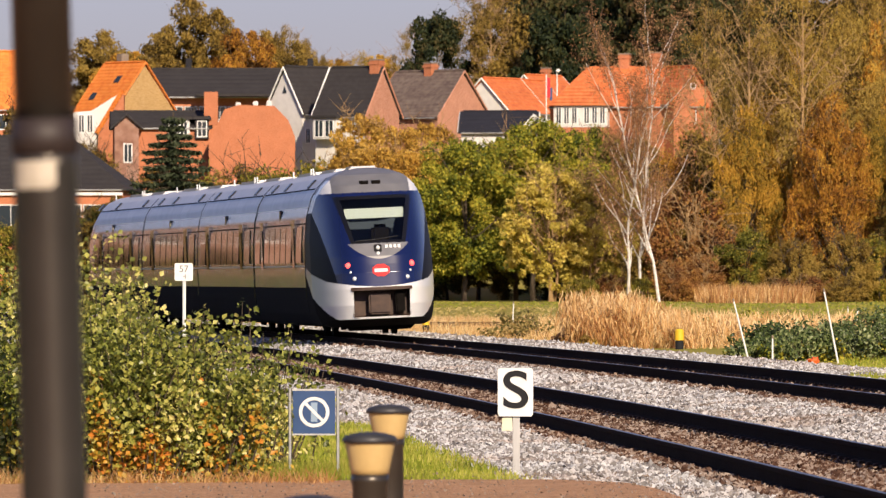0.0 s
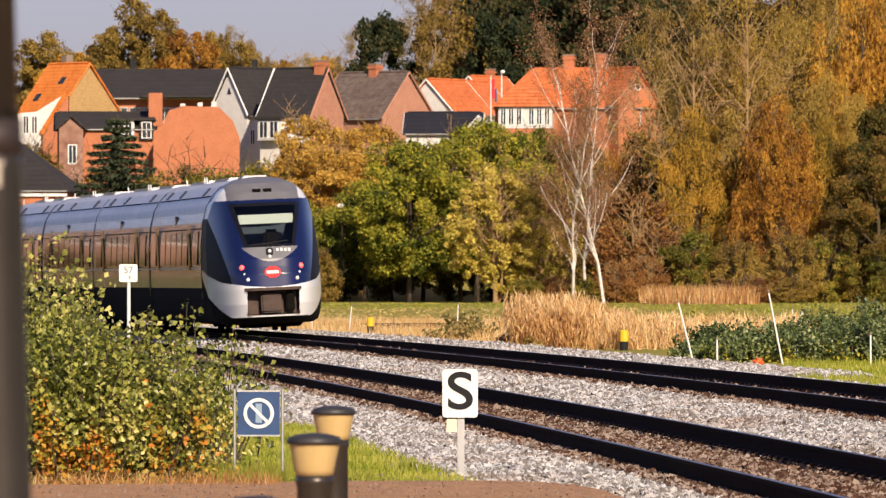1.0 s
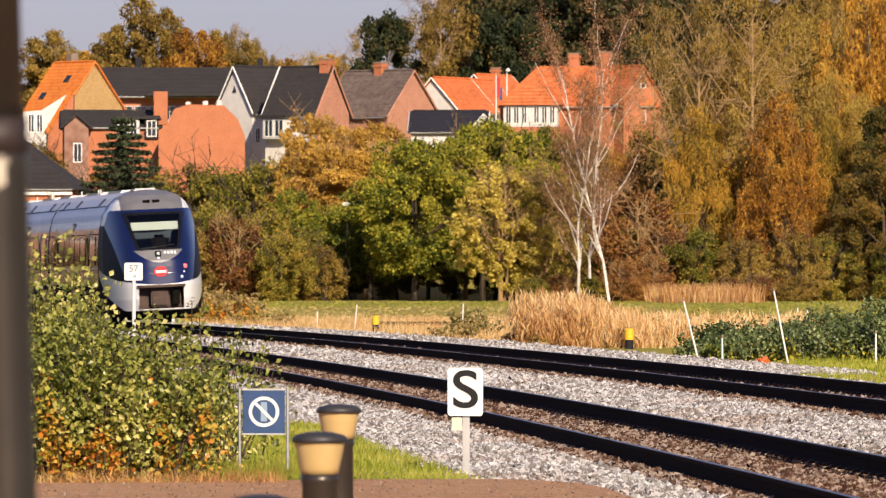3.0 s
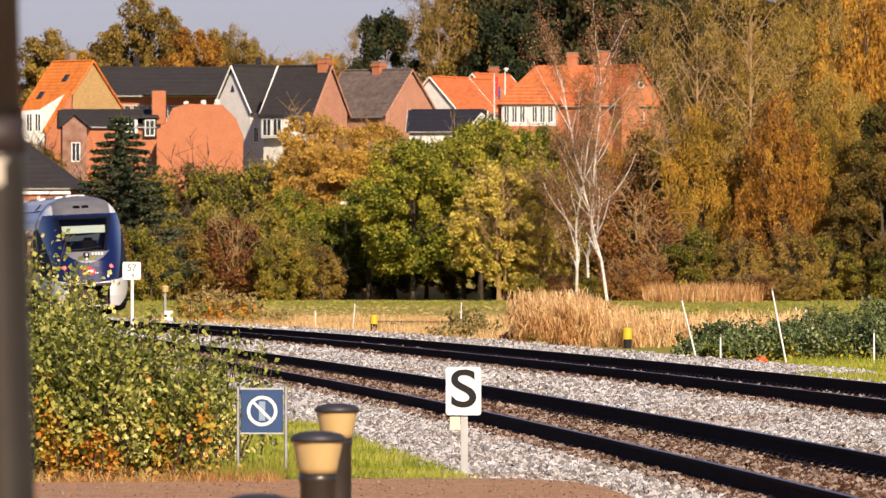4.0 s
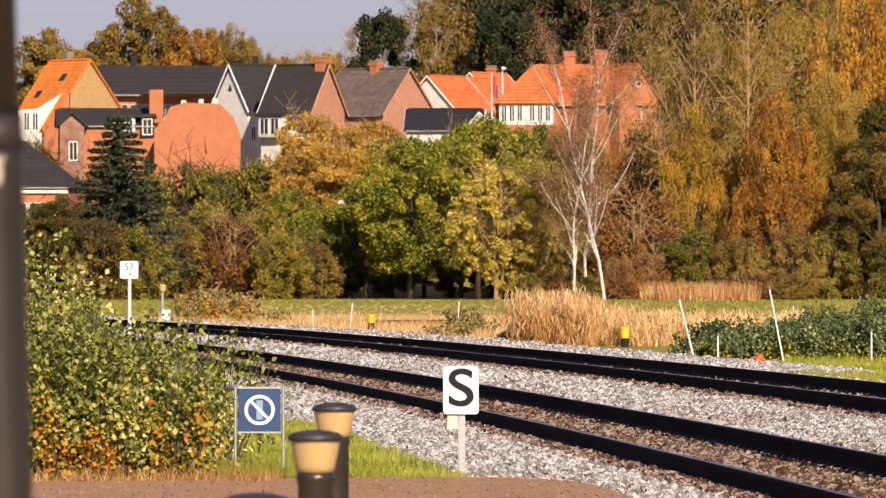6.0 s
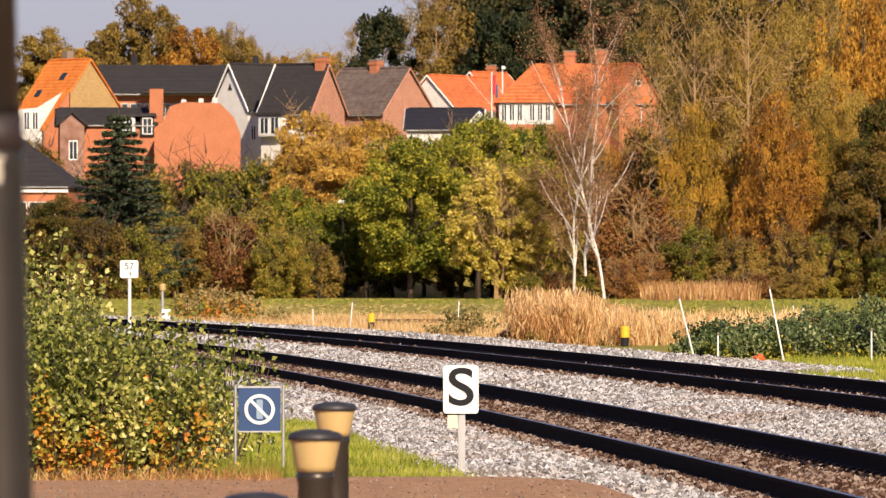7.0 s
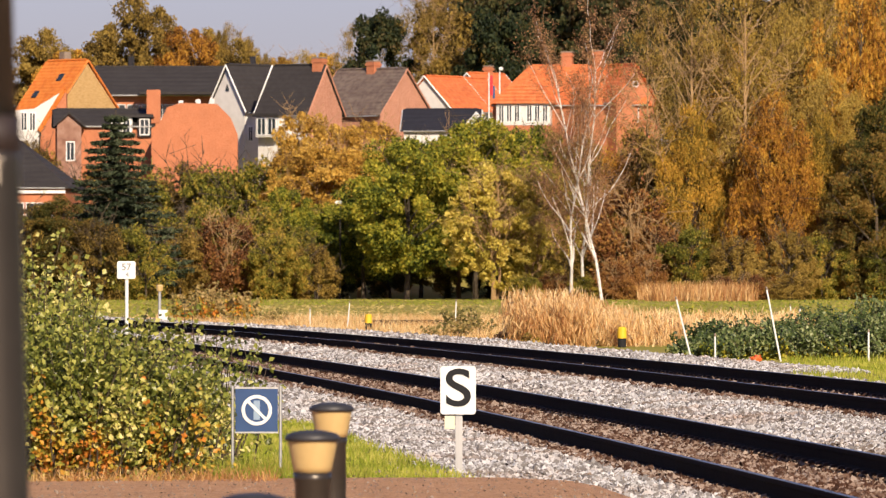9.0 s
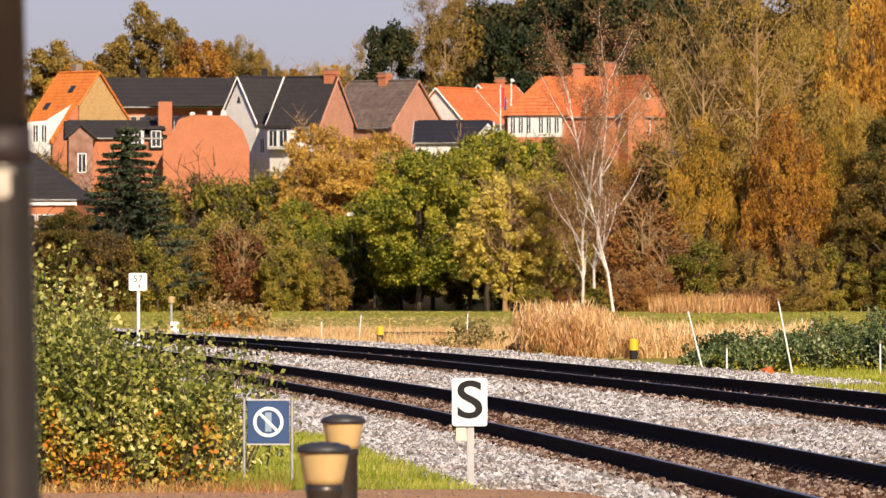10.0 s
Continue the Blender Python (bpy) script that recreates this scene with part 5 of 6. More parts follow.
# kind, x, y, foot height, scale, width scale
TREES = [
    # the wood behind the town
    ("brown", -32.5, 835, 15.0, 1.05, 0.7), ("orange", -38.5, 840, 14.5, 0.95, 0.85), ("brown", -37.0, 832, 13.5, 0.72, 0.7), ("orange", -40.2, 834, 13.5, 1.0, 0.8), ("orange", -25.8, 830, 14.0, 1.15, 0.8), ("brown", -21.0, 828, 14.0, 0.78, 0.6), ("brown", -12.4, 842, 14.0, 0.62, 0.6), ("brown", -15.0, 842, 13.6, 0.58, 0.6), ("brown", -35.5, 845, 15, 0.85, 0.75), ("brown", -29.5, 840, 15, 0.95, 0.6), ("orange", -27.6, 838, 14.5, 1.15, 0.8), ("gold", -22.0, 836, 14.0, 0.72, 0.6), ("brown", -24.5, 846, 14.5, 0.85, 0.6), ("brown", -41.5, 840, 13.5, 0.9, 0.8), ("brown", -43.6, 842, 13.5, 0.85, 0.8), ("gold", -19.8, 840, 14, 0.6, 0.6),
    ("gold", -14.9, 850, 14.0, 0.60, 0.55), ("honey", -12.6, 852, 14.0, 1.02, 0.75), ("honey", -17.0, 851, 14.0, 0.98, 0.7), ("bare", -9.4, 850, 14, 0.72, 0.45), ("dark", -6.6, 840, 14.5, 0.98, 0.62), ("bare", -3.0, 850, 14, 0.95, 0.5), ("orange", -16.5, 856, 14, 0.6, 0.6),
    ("brown", 0.6, 840, 14.0, 1.15, 0.9), ("dark", 4.6, 850, 14.0, 1.2, 0.9), ("dark", 6.6, 830, 12.5, 1.1, 0.85), ("dark", 11.5, 845, 13.0, 1.3, 1.0), ("brown", 9.0, 860, 16, 1.2, 1.0), ("bare", -1.0, 838, 14, 1.0, 0.7),
    ("dark", 16.5, 840, 13.0, 1.35, 1.0), ("brown", 21.5, 850, 13.0, 1.45, 1.0), ("dark", 19, 830, 13.0, 1.3, 1.0), ("dark", 25.5, 840, 13.0, 1.3, 1.0), ("dark", 30, 850, 13.0, 1.4, 1.0),
    ("brown", 36, 840, 12.0, 1.4, 1.0), ("dark", 42, 840, 12.0, 1.4, 1.1), ("dark", 48, 845, 12.0, 1.4, 1.1), ("brown", 39, 855, 12.0, 1.4, 1.1), ("dark", 55, 850, 12, 1.4, 1.1), ("dark", 14, 870, 16, 1.4, 1.1), ("dark", 27, 875, 16, 1.4, 1.1),
    # slope below the houses
    ("honey", -11.2, 652, 0.2, 1.30, 0.85), ("honey", -5.6, 656, 0.5, 1.22, 0.85), ("honey", -8.4, 646, 0, 1.22, 0.95), ("honey", -3.2, 660, 1.0, 1.0, 0.8), ("hedge", -15.2, 645, 1.0, 2.0, 0.9), ("hedge", -18.5, 650, 1.0, 1.9, 1.0), ("hedge_brown", -21.0, 654, 1.5, 2.0, 1.0), ("hedge", -24.5, 652, 1.0, 1.8, 1.0), ("hedge_brown", -29, 668, 3.0, 1.7, 1.0), ("hedge", -32.5, 664, 2.0, 1.4, 1.0), ("honey", -13.2, 656, 0.0, 0.95, 0.65), ("honey", -12.2, 645, 0.0, 1.0, 0.8), ("honey", -4.4, 648, 0.0, 1.05, 0.8), ("honey", -9.9, 640, 0.0, 1.05, 1.0), ("honey", -6.6, 643, 0.0, 1.05, 0.95), ("hedge_brown", -35, 672, 5, 1.6, 0.9),
    ("hedge_brown", -36.0, 690, 9.0, 0.95, 0.9), ("hedge_brown", -40.5, 690, 10.0, 1.6, 1.4), ("brown", 12.0, 655, 0.4, 0.80, 0.7), ("brown", 16.4, 652, 0.2, 0.84, 0.7), ("flame", 14.2, 648, 0.0, 0.82, 0.75), ("brown", 9.6, 658, 0.5, 0.74, 0.6),
    ("hedge_brown", -47.0, 405, -0.1, 0.9, 1.2), ("hedge", -54.0, 410, -0.1, 1.0, 1.2), ("hedge_brown", -60.0, 412, -0.1, 1.1, 1.3), ("hedge_brown", -66.0, 415, -0.1, 1.2, 1.3), ("hedge_brown", -72.0, 418, -0.1, 1.2, 1.3),
    # row along the field
    ("round_green", -2.6, 615, -0.1, 1.02, 1.0), ("round_green", 2.8, 622, -0.1, 1.16, 1.0), ("round_green", -6.0, 625, -0.1, 0.72, 0.75), ("yellow", 4.0, 599, -0.1, 1.02, 1.0), ("yellow", 7.0, 602, -0.1, 0.98, 0.9), ("round_green", 6.9, 628, -0.1, 1.12, 0.85), ("round_green", 5.4, 633, -0.1, 1.05, 0.8), ("round_green", 0.6, 641, 0.0, 1.06, 0.9), ("round_green", -1.6, 643, 0.0, 1.05, 0.8), ("round_green", 4.0, 643, 0.0, 1.08, 0.9), ("hedge", 7.4, 640, 0.0, 2.6, 1.2), ("yellow", 1.6, 634, -0.1, 1.26, 0.9), ("hedge", 8.8, 622, -0.1, 2.0, 0.9), ("honey", 9.6, 634, -0.1, 0.98, 0.75),
    ("round_green", -12.0, 626, -0.1, 0.72, 0.5), ("round_green", -8.6, 630, -0.1, 0.62, 0.5),
    ("hedge_brown", -25.8, 592, -0.1, 1.25, 1.0), ("hedge", -22.8, 593, -0.1, 1.1, 0.95), ("thicket", -28.6, 594, -0.1, 0.5, 0.62), ("hedge_brown", -31.0, 595, -0.1, 1.5, 1.1),
    ("hedge", -14.2, 615, -0.1, 1.4, 0.8), ("hedge_red", -16.6, 612, -0.1, 1.3, 0.8), ("hedge", -18.8, 618, -0.1, 1.5, 0.9), ("hedge", -22.0, 614, -0.1, 1.4, 0.9), ("hedge_brown", -20.5, 610, -0.1, 1.2, 0.8), ("hedge_brown", -9.8, 612, -0.1, 0.9, 0.7), ("hedge", -11.2, 618, -0.1, 1.1, 0.7),
    ("hedge", -24.5, 612, -0.1, 1.2, 0.9), ("hedge", -27.0, 616, -0.1, 1.3, 0.9), ("hedge_brown", -29.2, 610, -0.1, 1.15, 0.9), ("hedge", -31.5, 616, -0.1, 1.35, 0.9), ("hedge", -34.5, 614, -0.1, 1.3, 0.9), ("hedge", -12.6, 608, -0.1, 1.0, 0.7), ("hedge", -38, 616, -0.1, 1.2, 1.0), ("hedge_brown", -33, 608, -0.1, 1.1, 0.9),
    ("hedge_brown", 9.4, 612, -0.1, 1.0, 0.8), ("hedge_red", 8.6, 596, -0.1, 0.42, 0.5), ("hedge", 10.8, 594, -0.1, 0.36, 0.5), ("hedge_red", 13.2, 595, -0.1, 0.6, 0.6), ("hedge_red", 15.6, 598, -0.1, 0.7, 0.6), ("hedge", 6.4, 594, -0.1, 0.36, 0.5), ("hedge_red", 14.8, 612, -0.1, 1.75, 0.9), ("hedge_red", 16.6, 606, -0.1, 1.2, 0.8), ("hedge_brown", 12.2, 620, -0.1, 1.5, 0.9),
    # tall autumn trees
    ("bare", 20.2, 616, -0.1, 1.28, 0.9), ("bare", 17.6, 660, 3.0, 1.05, 0.7), ("bare", 24.6, 616, -0.1, 1.32, 1.1), ("gold", 24.2, 630, -0.1, 1.1, 0.85), ("rusty", 19.6, 614, -0.1, 1.05, 0.85), ("flame", 25.8, 609, -0.1, 1.1, 0.9), ("gold", 29.8, 634, -0.1, 1.3, 0.75), ("rusty", 22.6, 622, -0.1, 1.4, 1.0), ("gold", 21.8, 632, -0.1, 1.1, 0.7),
    ("rusty", 29.6, 614, -0.1, 1.0, 0.75), ("thicket", -4.0, 634, -0.1, 0.36, 0.6), ("thicket", 0.4, 636, -0.1, 0.36, 0.6), ("thicket", 4.4, 637, -0.1, 0.36, 0.6), ("thicket", -8.0, 634, -0.1, 0.34, 0.6), ("flame", 32.5, 624, -0.1, 1.75, 0.95), ("thicket", 34.2, 608, -0.1, 1.0, 0.8), ("thicket", 37.2, 618, -0.1, 1.25, 0.9), ("gold", 30.6, 620, -0.1, 0.9, 0.7), ("hedge", 34.5, 600, -0.1, 0.9, 0.9), ("hedge_brown", 37.5, 602, -0.1, 1.0, 0.9), ("gold", 37, 640, 0, 1.35, 0.8), ("thicket", 31.2, 604, -0.1, 0.6, 0.6), ("thicket", 33.2, 601, -0.1, 0.8, 0.75), ("thicket", 35.8, 603, -0.1, 0.95, 0.8), ("hedge_red", 23.6, 590, -0.1, 0.4, 0.5), ("hedge_brown", 26.0, 588, -0.1, 0.42, 0.6), ("hedge_red", 21.4, 592, -0.1, 0.36, 0.5), ("hedge", 19.0, 602, -0.1, 1.1, 0.8), ("hedge_brown", 22.5, 600, -0.1, 1.0, 0.9), ("hedge_brown", 26.5, 600, -0.1, 1.1, 0.9), ("hedge", 29.0, 602, -0.1, 1.0, 0.9), ("gold", 33.5, 645, 0, 1.4, 0.8),
]
build_trees()


# ---- signs, posts and plants by the track ----
def arc_ring(cx, cz, r0, r1, y0, y1, n=40):
    bm = bmesh.new()
    ring = []
    for i in range(n):
        w = 2 * math.pi * i / n
        ring.append([bm.verts.new((cx + r * math.cos(w), y, cz + r * math.sin(w))) for r, y in ((r0, y0), (r1, y0), (r1, y1), (r0, y1))])
    for i in range(n):
        a, b = ring[i], ring[(i + 1) % n]
        for k in range(4):
            bm.faces.new((a[k], a[(k + 1) % 4], b[(k + 1) % 4], b[k]))
    return bm


def letter(text, size, y, x, z, material, parent, name, bold=0.0):
    cu = bpy.data.curves.new(name, "FONT")
    cu.body, cu.size, cu.extrude, cu.offset = text, size, 0.002, bold
    cu.align_x, cu.align_y = "CENTER", "CENTER"
    tmp = new("tmp_text", cu)
    me = bpy.data.meshes.new_from_object(tmp.evaluated_get(bpy.context.evaluated_depsgraph_get()))
    bpy.data.objects.remove(tmp)
    me.materials.clear()
    me.materials.append(material)
    ob = new(name, me)
    ob.parent = parent
    ob.matrix_local = Matrix.Translation((x, y, z)) @ Matrix.Rotation(radians(90), 4, "X")
    return ob


def build_stop_board():
    t = thing("stop_board", pose(0.165, 72.8, -0.12), "white board with a black letter S on a short wooden post", "railway sign")
    out = rounded(-0.163, 0.50, 0.163, 0.945, 0.03)
    bm = prism(out, -0.012, 0.012)
    part("board", bm, M["white"], t)
    letter("S", 0.485, -0.016, 0.0, 0.728, M["black"], t, "letter", 0.005).scale = (1.17, 1, 1)
    part("post", box(-0.026, 0.013, -0.2, 0.040, 0.07, 0.86, 0.006), M["steel_wood"], t, "weathered pale wooden post")
    part("label_plate", box(-0.125, 0.013, 0.365, -0.03, 0.03, 0.49, 0.004), M["cream"], t, "small cream plate")


def build_no_entry_sign():
    t = thing("no_entry_sign", pose(-1.625, 70.1, -0.12), "blue enamel sign with a white ring on two posts", "sign")
    for x in (-0.215, 0.21):
        V, F = tubes([((x, 0, -0.2), (x, 0, 0.80), 0.014, 0.014)], 10)
        mesh_ob("post", V, F, M["steel"], t)
    part("board", box(-0.19, -0.008, 0.39, 0.185, 0.008, 0.78, 0.004), M["sign_blue"], t)
    part("rim", prism([(-0.195, 0.774), (0.19, 0.774), (0.19, 0.79), (-0.195, 0.79)], -0.011, 0.011), M["steel"], t)
    part("rim", prism([(-0.195, 0.380), (0.19, 0.380), (0.19, 0.394), (-0.195, 0.394)], -0.011, 0.011), M["steel"], t)
    part("ring", arc_ring(0.0, 0.585, 0.105, 0.135, -0.014, -0.008), M["white"], t)
    bm = box(-0.013, -0.013, -0.11, 0.013, -0.008, 0.11)
    bmesh.ops.transform(bm, matrix=Matrix.Translation((0, 0, 0.585)) @ Matrix.Rotation(radians(-45), 4, "Y"), verts=bm.verts)
    part("bar", bm, M["white"], t)
    part("mark", box(-0.028, -0.011, 0.50, 0.028, -0.0085, 0.67), M["pale_blue"], t, "pale plain mark")


def build_km_sign():
    t = thing("kilometre_sign", pose(-4.84, 122, -0.12), "white kilometre board on a slim white post", "railway sign")
    part("board", prism(rounded(-0.142, 1.735, 0.142, 2.01, 0.03), -0.01, 0.01), M["white"], t)
    V, F = tubes([((0.005, 0.03, -0.3), (0.005, 0.03, 1.98), 0.028, 0.028)], 10)
    mesh_ob("post", V, F, M["white"], t)
    letter("57", 0.15, -0.014, 0.0, 1.915, M["grey_ink"], t, "number")
    letter("4", 0.10, -0.014, 0.015, 1.80, M["grey_ink"], t, "number")


def build_bollards():
    t = thing("light_bollard", Matrix(), "dark steel bollard lamp with a yellowed glass lantern", "bollard lamp", "bollard lamps on the platform")
    part("post", lathe([(0.088, -0.1), (0.088, 0.02), (0.080, 0.03), (0.078, 0.86), (0.084, 0.87), (0.084, 0.905)], 32), M["pole"], t, smooth=True)
    part("lantern", lathe([(0.083, 0.905), (0.088, 0.93), (0.110, 1.04), (0.110, 1.05)], 32), M["lantern"], t, "yellowed glass lantern", True)
    part("cap", lathe([(0.122, 1.045), (0.123, 1.062), (0.108, 1.078), (0.06, 1.09), (0.01, 1.094)], 32), M["cap"], t, "dark domed cap", True)
    rows = [(-0.565, 35.0, -0.125), (-0.59, 43.0, -0.13), (-0.66, 28.0, -0.212)]
    t.matrix_world = pose(*rows[0])
    for r in rows[1:]:
        copy_thing(t, pose(*r))


def build_lamp_post():
    t = thing("lamp_post", look((0, 0, 0), (0, 0, -1)), "dark lacquered steel lamp post with a worn sticker", "lamp post")
    t.matrix_world = Matrix.Translation((-0.746, 14.0, -0.12)) @ Matrix.Rotation(radians(-1.6), 4, "Y")
    part("lower_tube", lathe([(0.062, -0.1), (0.062, 0.1), (0.060, 0.2), (0.057, 1.96), (0.058, 1.97), (0.058, 2.02)], 40), M["pole"], t, smooth=True)
    part("upper_tube", lathe([(0.053, 2.02), (0.051, 4.2)], 40), M["pole"], t, smooth=True)
    bm = lathe([(0.0588, 1.925), (0.0591, 1.93), (0.0591, 1.97), (0.0588, 1.975)], 48)
    bmesh.ops.delete(bm, geom=[f for f in bm.faces if len(f.verts) > 4 or not (-0.05 < f.calc_center_median().x < 0.016 + 0.3 * (f.calc_center_median().z - 1.925)) or f.calc_center_median().y > 0], context="FACES")
    part("sticker", bm, M["sticker"], t, "worn pale sticker")
    part("joint", lathe([(0.059, 1.985), (0.059, 2.05)], 40), M["joint"], t, "dark reddish joint", True)


def build_far_posts():
    for x, y, h in ((4.46, 194.0, 0.52), (-2.25, 248.0, 0.58)):
        t = thing("marker_post", pose(x, y, -0.1), "short black marker post with a yellow top", "marker post", "marker posts by the track")
        part("post", lathe([(0.10, -0.2), (0.10, h - 0.28)], 16), M["black"], t)
        part("top", lathe([(0.115, h - 0.28), (0.115, h - 0.04), (0.08, h)], 16), M["yellow"], t, "yellow top")
    rows = [(5.25, 165, -0.32, 1.35, -14), (6.98, 162, -0.28, 1.55, -11), (5.70, 164, 0, 0.55, 0), (8.72, 161, 0, 0.66, 0), (10.1, 226, -0.1, 0.95, -6), (10.35, 230, 0.1, 0.9, 8),
            (0.44, 236, 0.0, 1.05, 2), (-3.0, 255, 0.0, 0.95, 5), (-4.3, 262, 0, 0.7, -1)]
    for x, y, _, h, lean in rows:
        t = thing("stake", pose(x, y, -0.12, 0, lean, 0), "thin weathered white stake in the grass", "stake", "stakes along the far side")
        V, F = tubes([((0, 0, -0.15), (0, 0, h), 0.021, 0.018)], 8)
        mesh_ob("shaft", V, F, M["white"], t)
        part("tip", lathe([(0.022, h - 0.02), (0.022, h + 0.03), (0.01, h + 0.05)], 8), M["concrete"], t)
    t = thing("ground_signal", pose(-9.75, 275, -0.1), "small grey trackside post with a lamp and white plate", "signal post")
    V, F = tubes([((0, 0, -0.1), (0, 0, 1.25), 0.06, 0.05)], 10)
    mesh_ob("post", V, F, M["steel"], t)
    part("lamp", lathe([(0.11, 1.25), (0.12, 1.42), (0.09, 1.48)], 14), M["lantern"], t)
    part("plate", box(-0.03, -0.1, 0.25, 0.28, -0.07, 0.60, 0.01), M["white"], t)
    t = thing("timber_stack", pose(-1.2, 284, -0.1), "low stack of dark old timbers in the grass", "timber")
    for i in range(3):
        part("timber", box(-1.7 + 0.05 * i, -0.4 + 0.3 * i, 0.0, 1.6 - 0.1 * i, -0.15 + 0.3 * i, 0.2, 0.02), M["wood"], t)
    t = thing("plastic_bag", pose(6.45, 161.5, -0.10), "crumpled orange plastic sheet lying in the weeds", "rubbish")
    bm = bmesh.new()
    bmesh.ops.create_icosphere(bm, subdivisions=3, radius=0.13)
    for v in bm.verts:
        v.co = Vector((v.co.x * 1.0, v.co.y, v.co.z * 0.7 + 0.05)) * (1 + 0.5 * noise.noise(v.co * 14))
    part("sheet", bm, M["red_plastic"], t)


M["steel_wood"] = surface("pale_wood", [(0.42, 0.415, 0.41), (0.58, 0.57, 0.56)], 0.8, 0, 12, 0.3, 0.2, (1, 1, 0.2))
M["cream"] = plain("cream_plate", (0.72, 0.66, 0.50), 0.6)
M["pale_blue"] = plain("pale_blue_print", (0.25, 0.34, 0.46), 0.5)
M["grey_ink"] = plain("grey_print", (0.16, 0.16, 0.17), 0.6)
M["sticker"] = surface("worn_sticker", [(0.40, 0.34, 0.26), (0.60, 0.54, 0.44)], 0.6, 0, 40, 0.3)
M["joint"] = plain("dark_joint", (0.03, 0.02, 0.018), 0.6)
build_stop_board()
build_no_entry_sign()
build_km_sign()
build_bollards()
build_lamp_post()
build_far_posts()


def sprig_bush(name, label, m, rx, ry, h, n_stems, n_leaf, size, leaf, low_leaf, seed, low=0.35, reach=0.25):
    """A leafy shrub of many upright stems with leaves along them."""
    rng = np.random.default_rng(seed)
    t = thing(name, m, label, "bush")
    segs, pts, cols = [], [], []
    for k in range(n_stems):
        w, r = rng.uniform(0, 6.28), math.sqrt(rng.random())
        bx, by = math.cos(w) * r * rx * 0.85, math.sin(w) * r * ry * 0.85
        hh = h * (1 - 0.38 * r ** 2) * rng.uniform(0.62, 1.0)
        p = Vector((bx, by, -0.1))
        out = Vector((math.cos(w) * r, math.sin(w) * r, 0))
        q = p + Vector((0, 0, hh * 0.55)) + out * reach * 0.5 + Vector((rng.normal(0, 0.08), rng.normal(0, 0.08), 0))
        e = q + Vector((0, 0, hh * 0.5)) + out * reach * 0.6 + Vector((rng.normal(0, 0.12), rng.normal(0, 0.12), 0))
        segs += [(p, q, 0.011, 0.007), (q, e, 0.007, 0.003)]
        m2 = n_leaf // n_stems
        u = rng.random(m2) ** 0.8
        base = np.where(u[:, None] < 0.5, np.array(p)[None] + (np.array(q - p))[None] * (u[:, None] * 2), np.array(q)[None] + (np.array(e - q))[None] * (u[:, None] * 2 - 1))
        spread = 0.16 * (1.15 - 0.85 * u[:, None])
        pts.append(base + rng.normal(size=(m2, 3)) * spread)
    V, F = tubes(segs, 4)
    tagged(mesh_ob("woody_frame", V, F, M["bark"], t), kind="stuff")
    p = np.concatenate(pts)
    p[:, 2] = np.maximum(p[:, 2], 0.02)
    is_low = p[:, 2] + rng.normal(0, 0.12, len(p)) + 0.28 * h * np.sin(p[:, 0] * 4.1 + seed) * np.sin(p[:, 0] * 9.7 + p[:, 2] * 3) < low * h
    for nm, sel, mt in (("foliage", ~is_low, leaf), ("autumn_foliage", is_low, low_leaf)):
        if sel.any():
            v, f = leaves(p[sel], size, rng, 0.3, 0.8, sunward=1.0)
            mesh_ob(nm, v, f, LEAF[mt], t)
    return t


sprig_bush("bush", "dense leafy bush, green above and orange low down", pose(-3.05, 68.6, -0.12), 1.08, 0.85, 1.68, 170, 27000, 0.052, "bush", "bush_low", 41, 0.2)
sprig_bush("bush", "dense leafy bush, green above and orange low down", pose(-3.85, 70.0, -0.12), 0.95, 0.9, 2.22, 125, 18000, 0.052, "bush", "bush_low", 42, 0.18)
sprig_bush("bush", "tall thin leafy sprigs growing from the bush", pose(-3.45, 69.6, -0.12), 0.32, 0.5, 2.25, 18, 1500, 0.055, "bush", "bush", 44)
sprig_bush("bush", "leafy bush with long thin sprigs", pose(-2.38, 74.0, -0.12), 0.78, 0.8, 1.6, 52, 3000, 0.056, "bush", "bush", 43)
for i, (x, y, rx, h) in enumerate(((6.0, 172, 0.8, 0.95), (7.1, 170, 0.9, 1.05), (8.3, 172, 1.0, 1.35), (9.4, 171, 0.9, 1.5), (10.4, 173, 0.9, 1.3), (5.6, 167, 0.5, 0.6), (6.4, 166, 0.7, 0.75), (7.7, 165.5, 0.8, 1.0), (8.9, 165, 0.8, 1.15), (9.9, 166, 0.8, 1.1))):
    sprig_bush("bush", "low dark green shrub on the far side of the tracks", pose(x, y, -0.1), rx, 0.9, h, 60, 5200, 0.075, "shrub", "green", 50 + i, 0.1)
sprig_bush("bush", "low russet and green shrub by the line", pose(-8.6, 300, -0.1), 1.7, 1.2, 1.7, 60, 3000, 0.13, "weed", "bush_low", 60)
sprig_bush("bush", "small dark green shrub in the reeds", pose(7.0, 225, -0.1), 0.45, 0.5, 1.0, 16, 900, 0.12, "green", "dark", 61)
sprig_bush("bush", "thin weedy shrub among dry grass", pose(0.9, 240, -0.1), 0.7, 0.6, 1.0, 24, 900, 0.11, "weed", "weed", 62)


def strew(n, x0, x1, y0, y1, rng):
    return rng.uniform(x0, x1, n), rng.uniform(y0, y1, n)


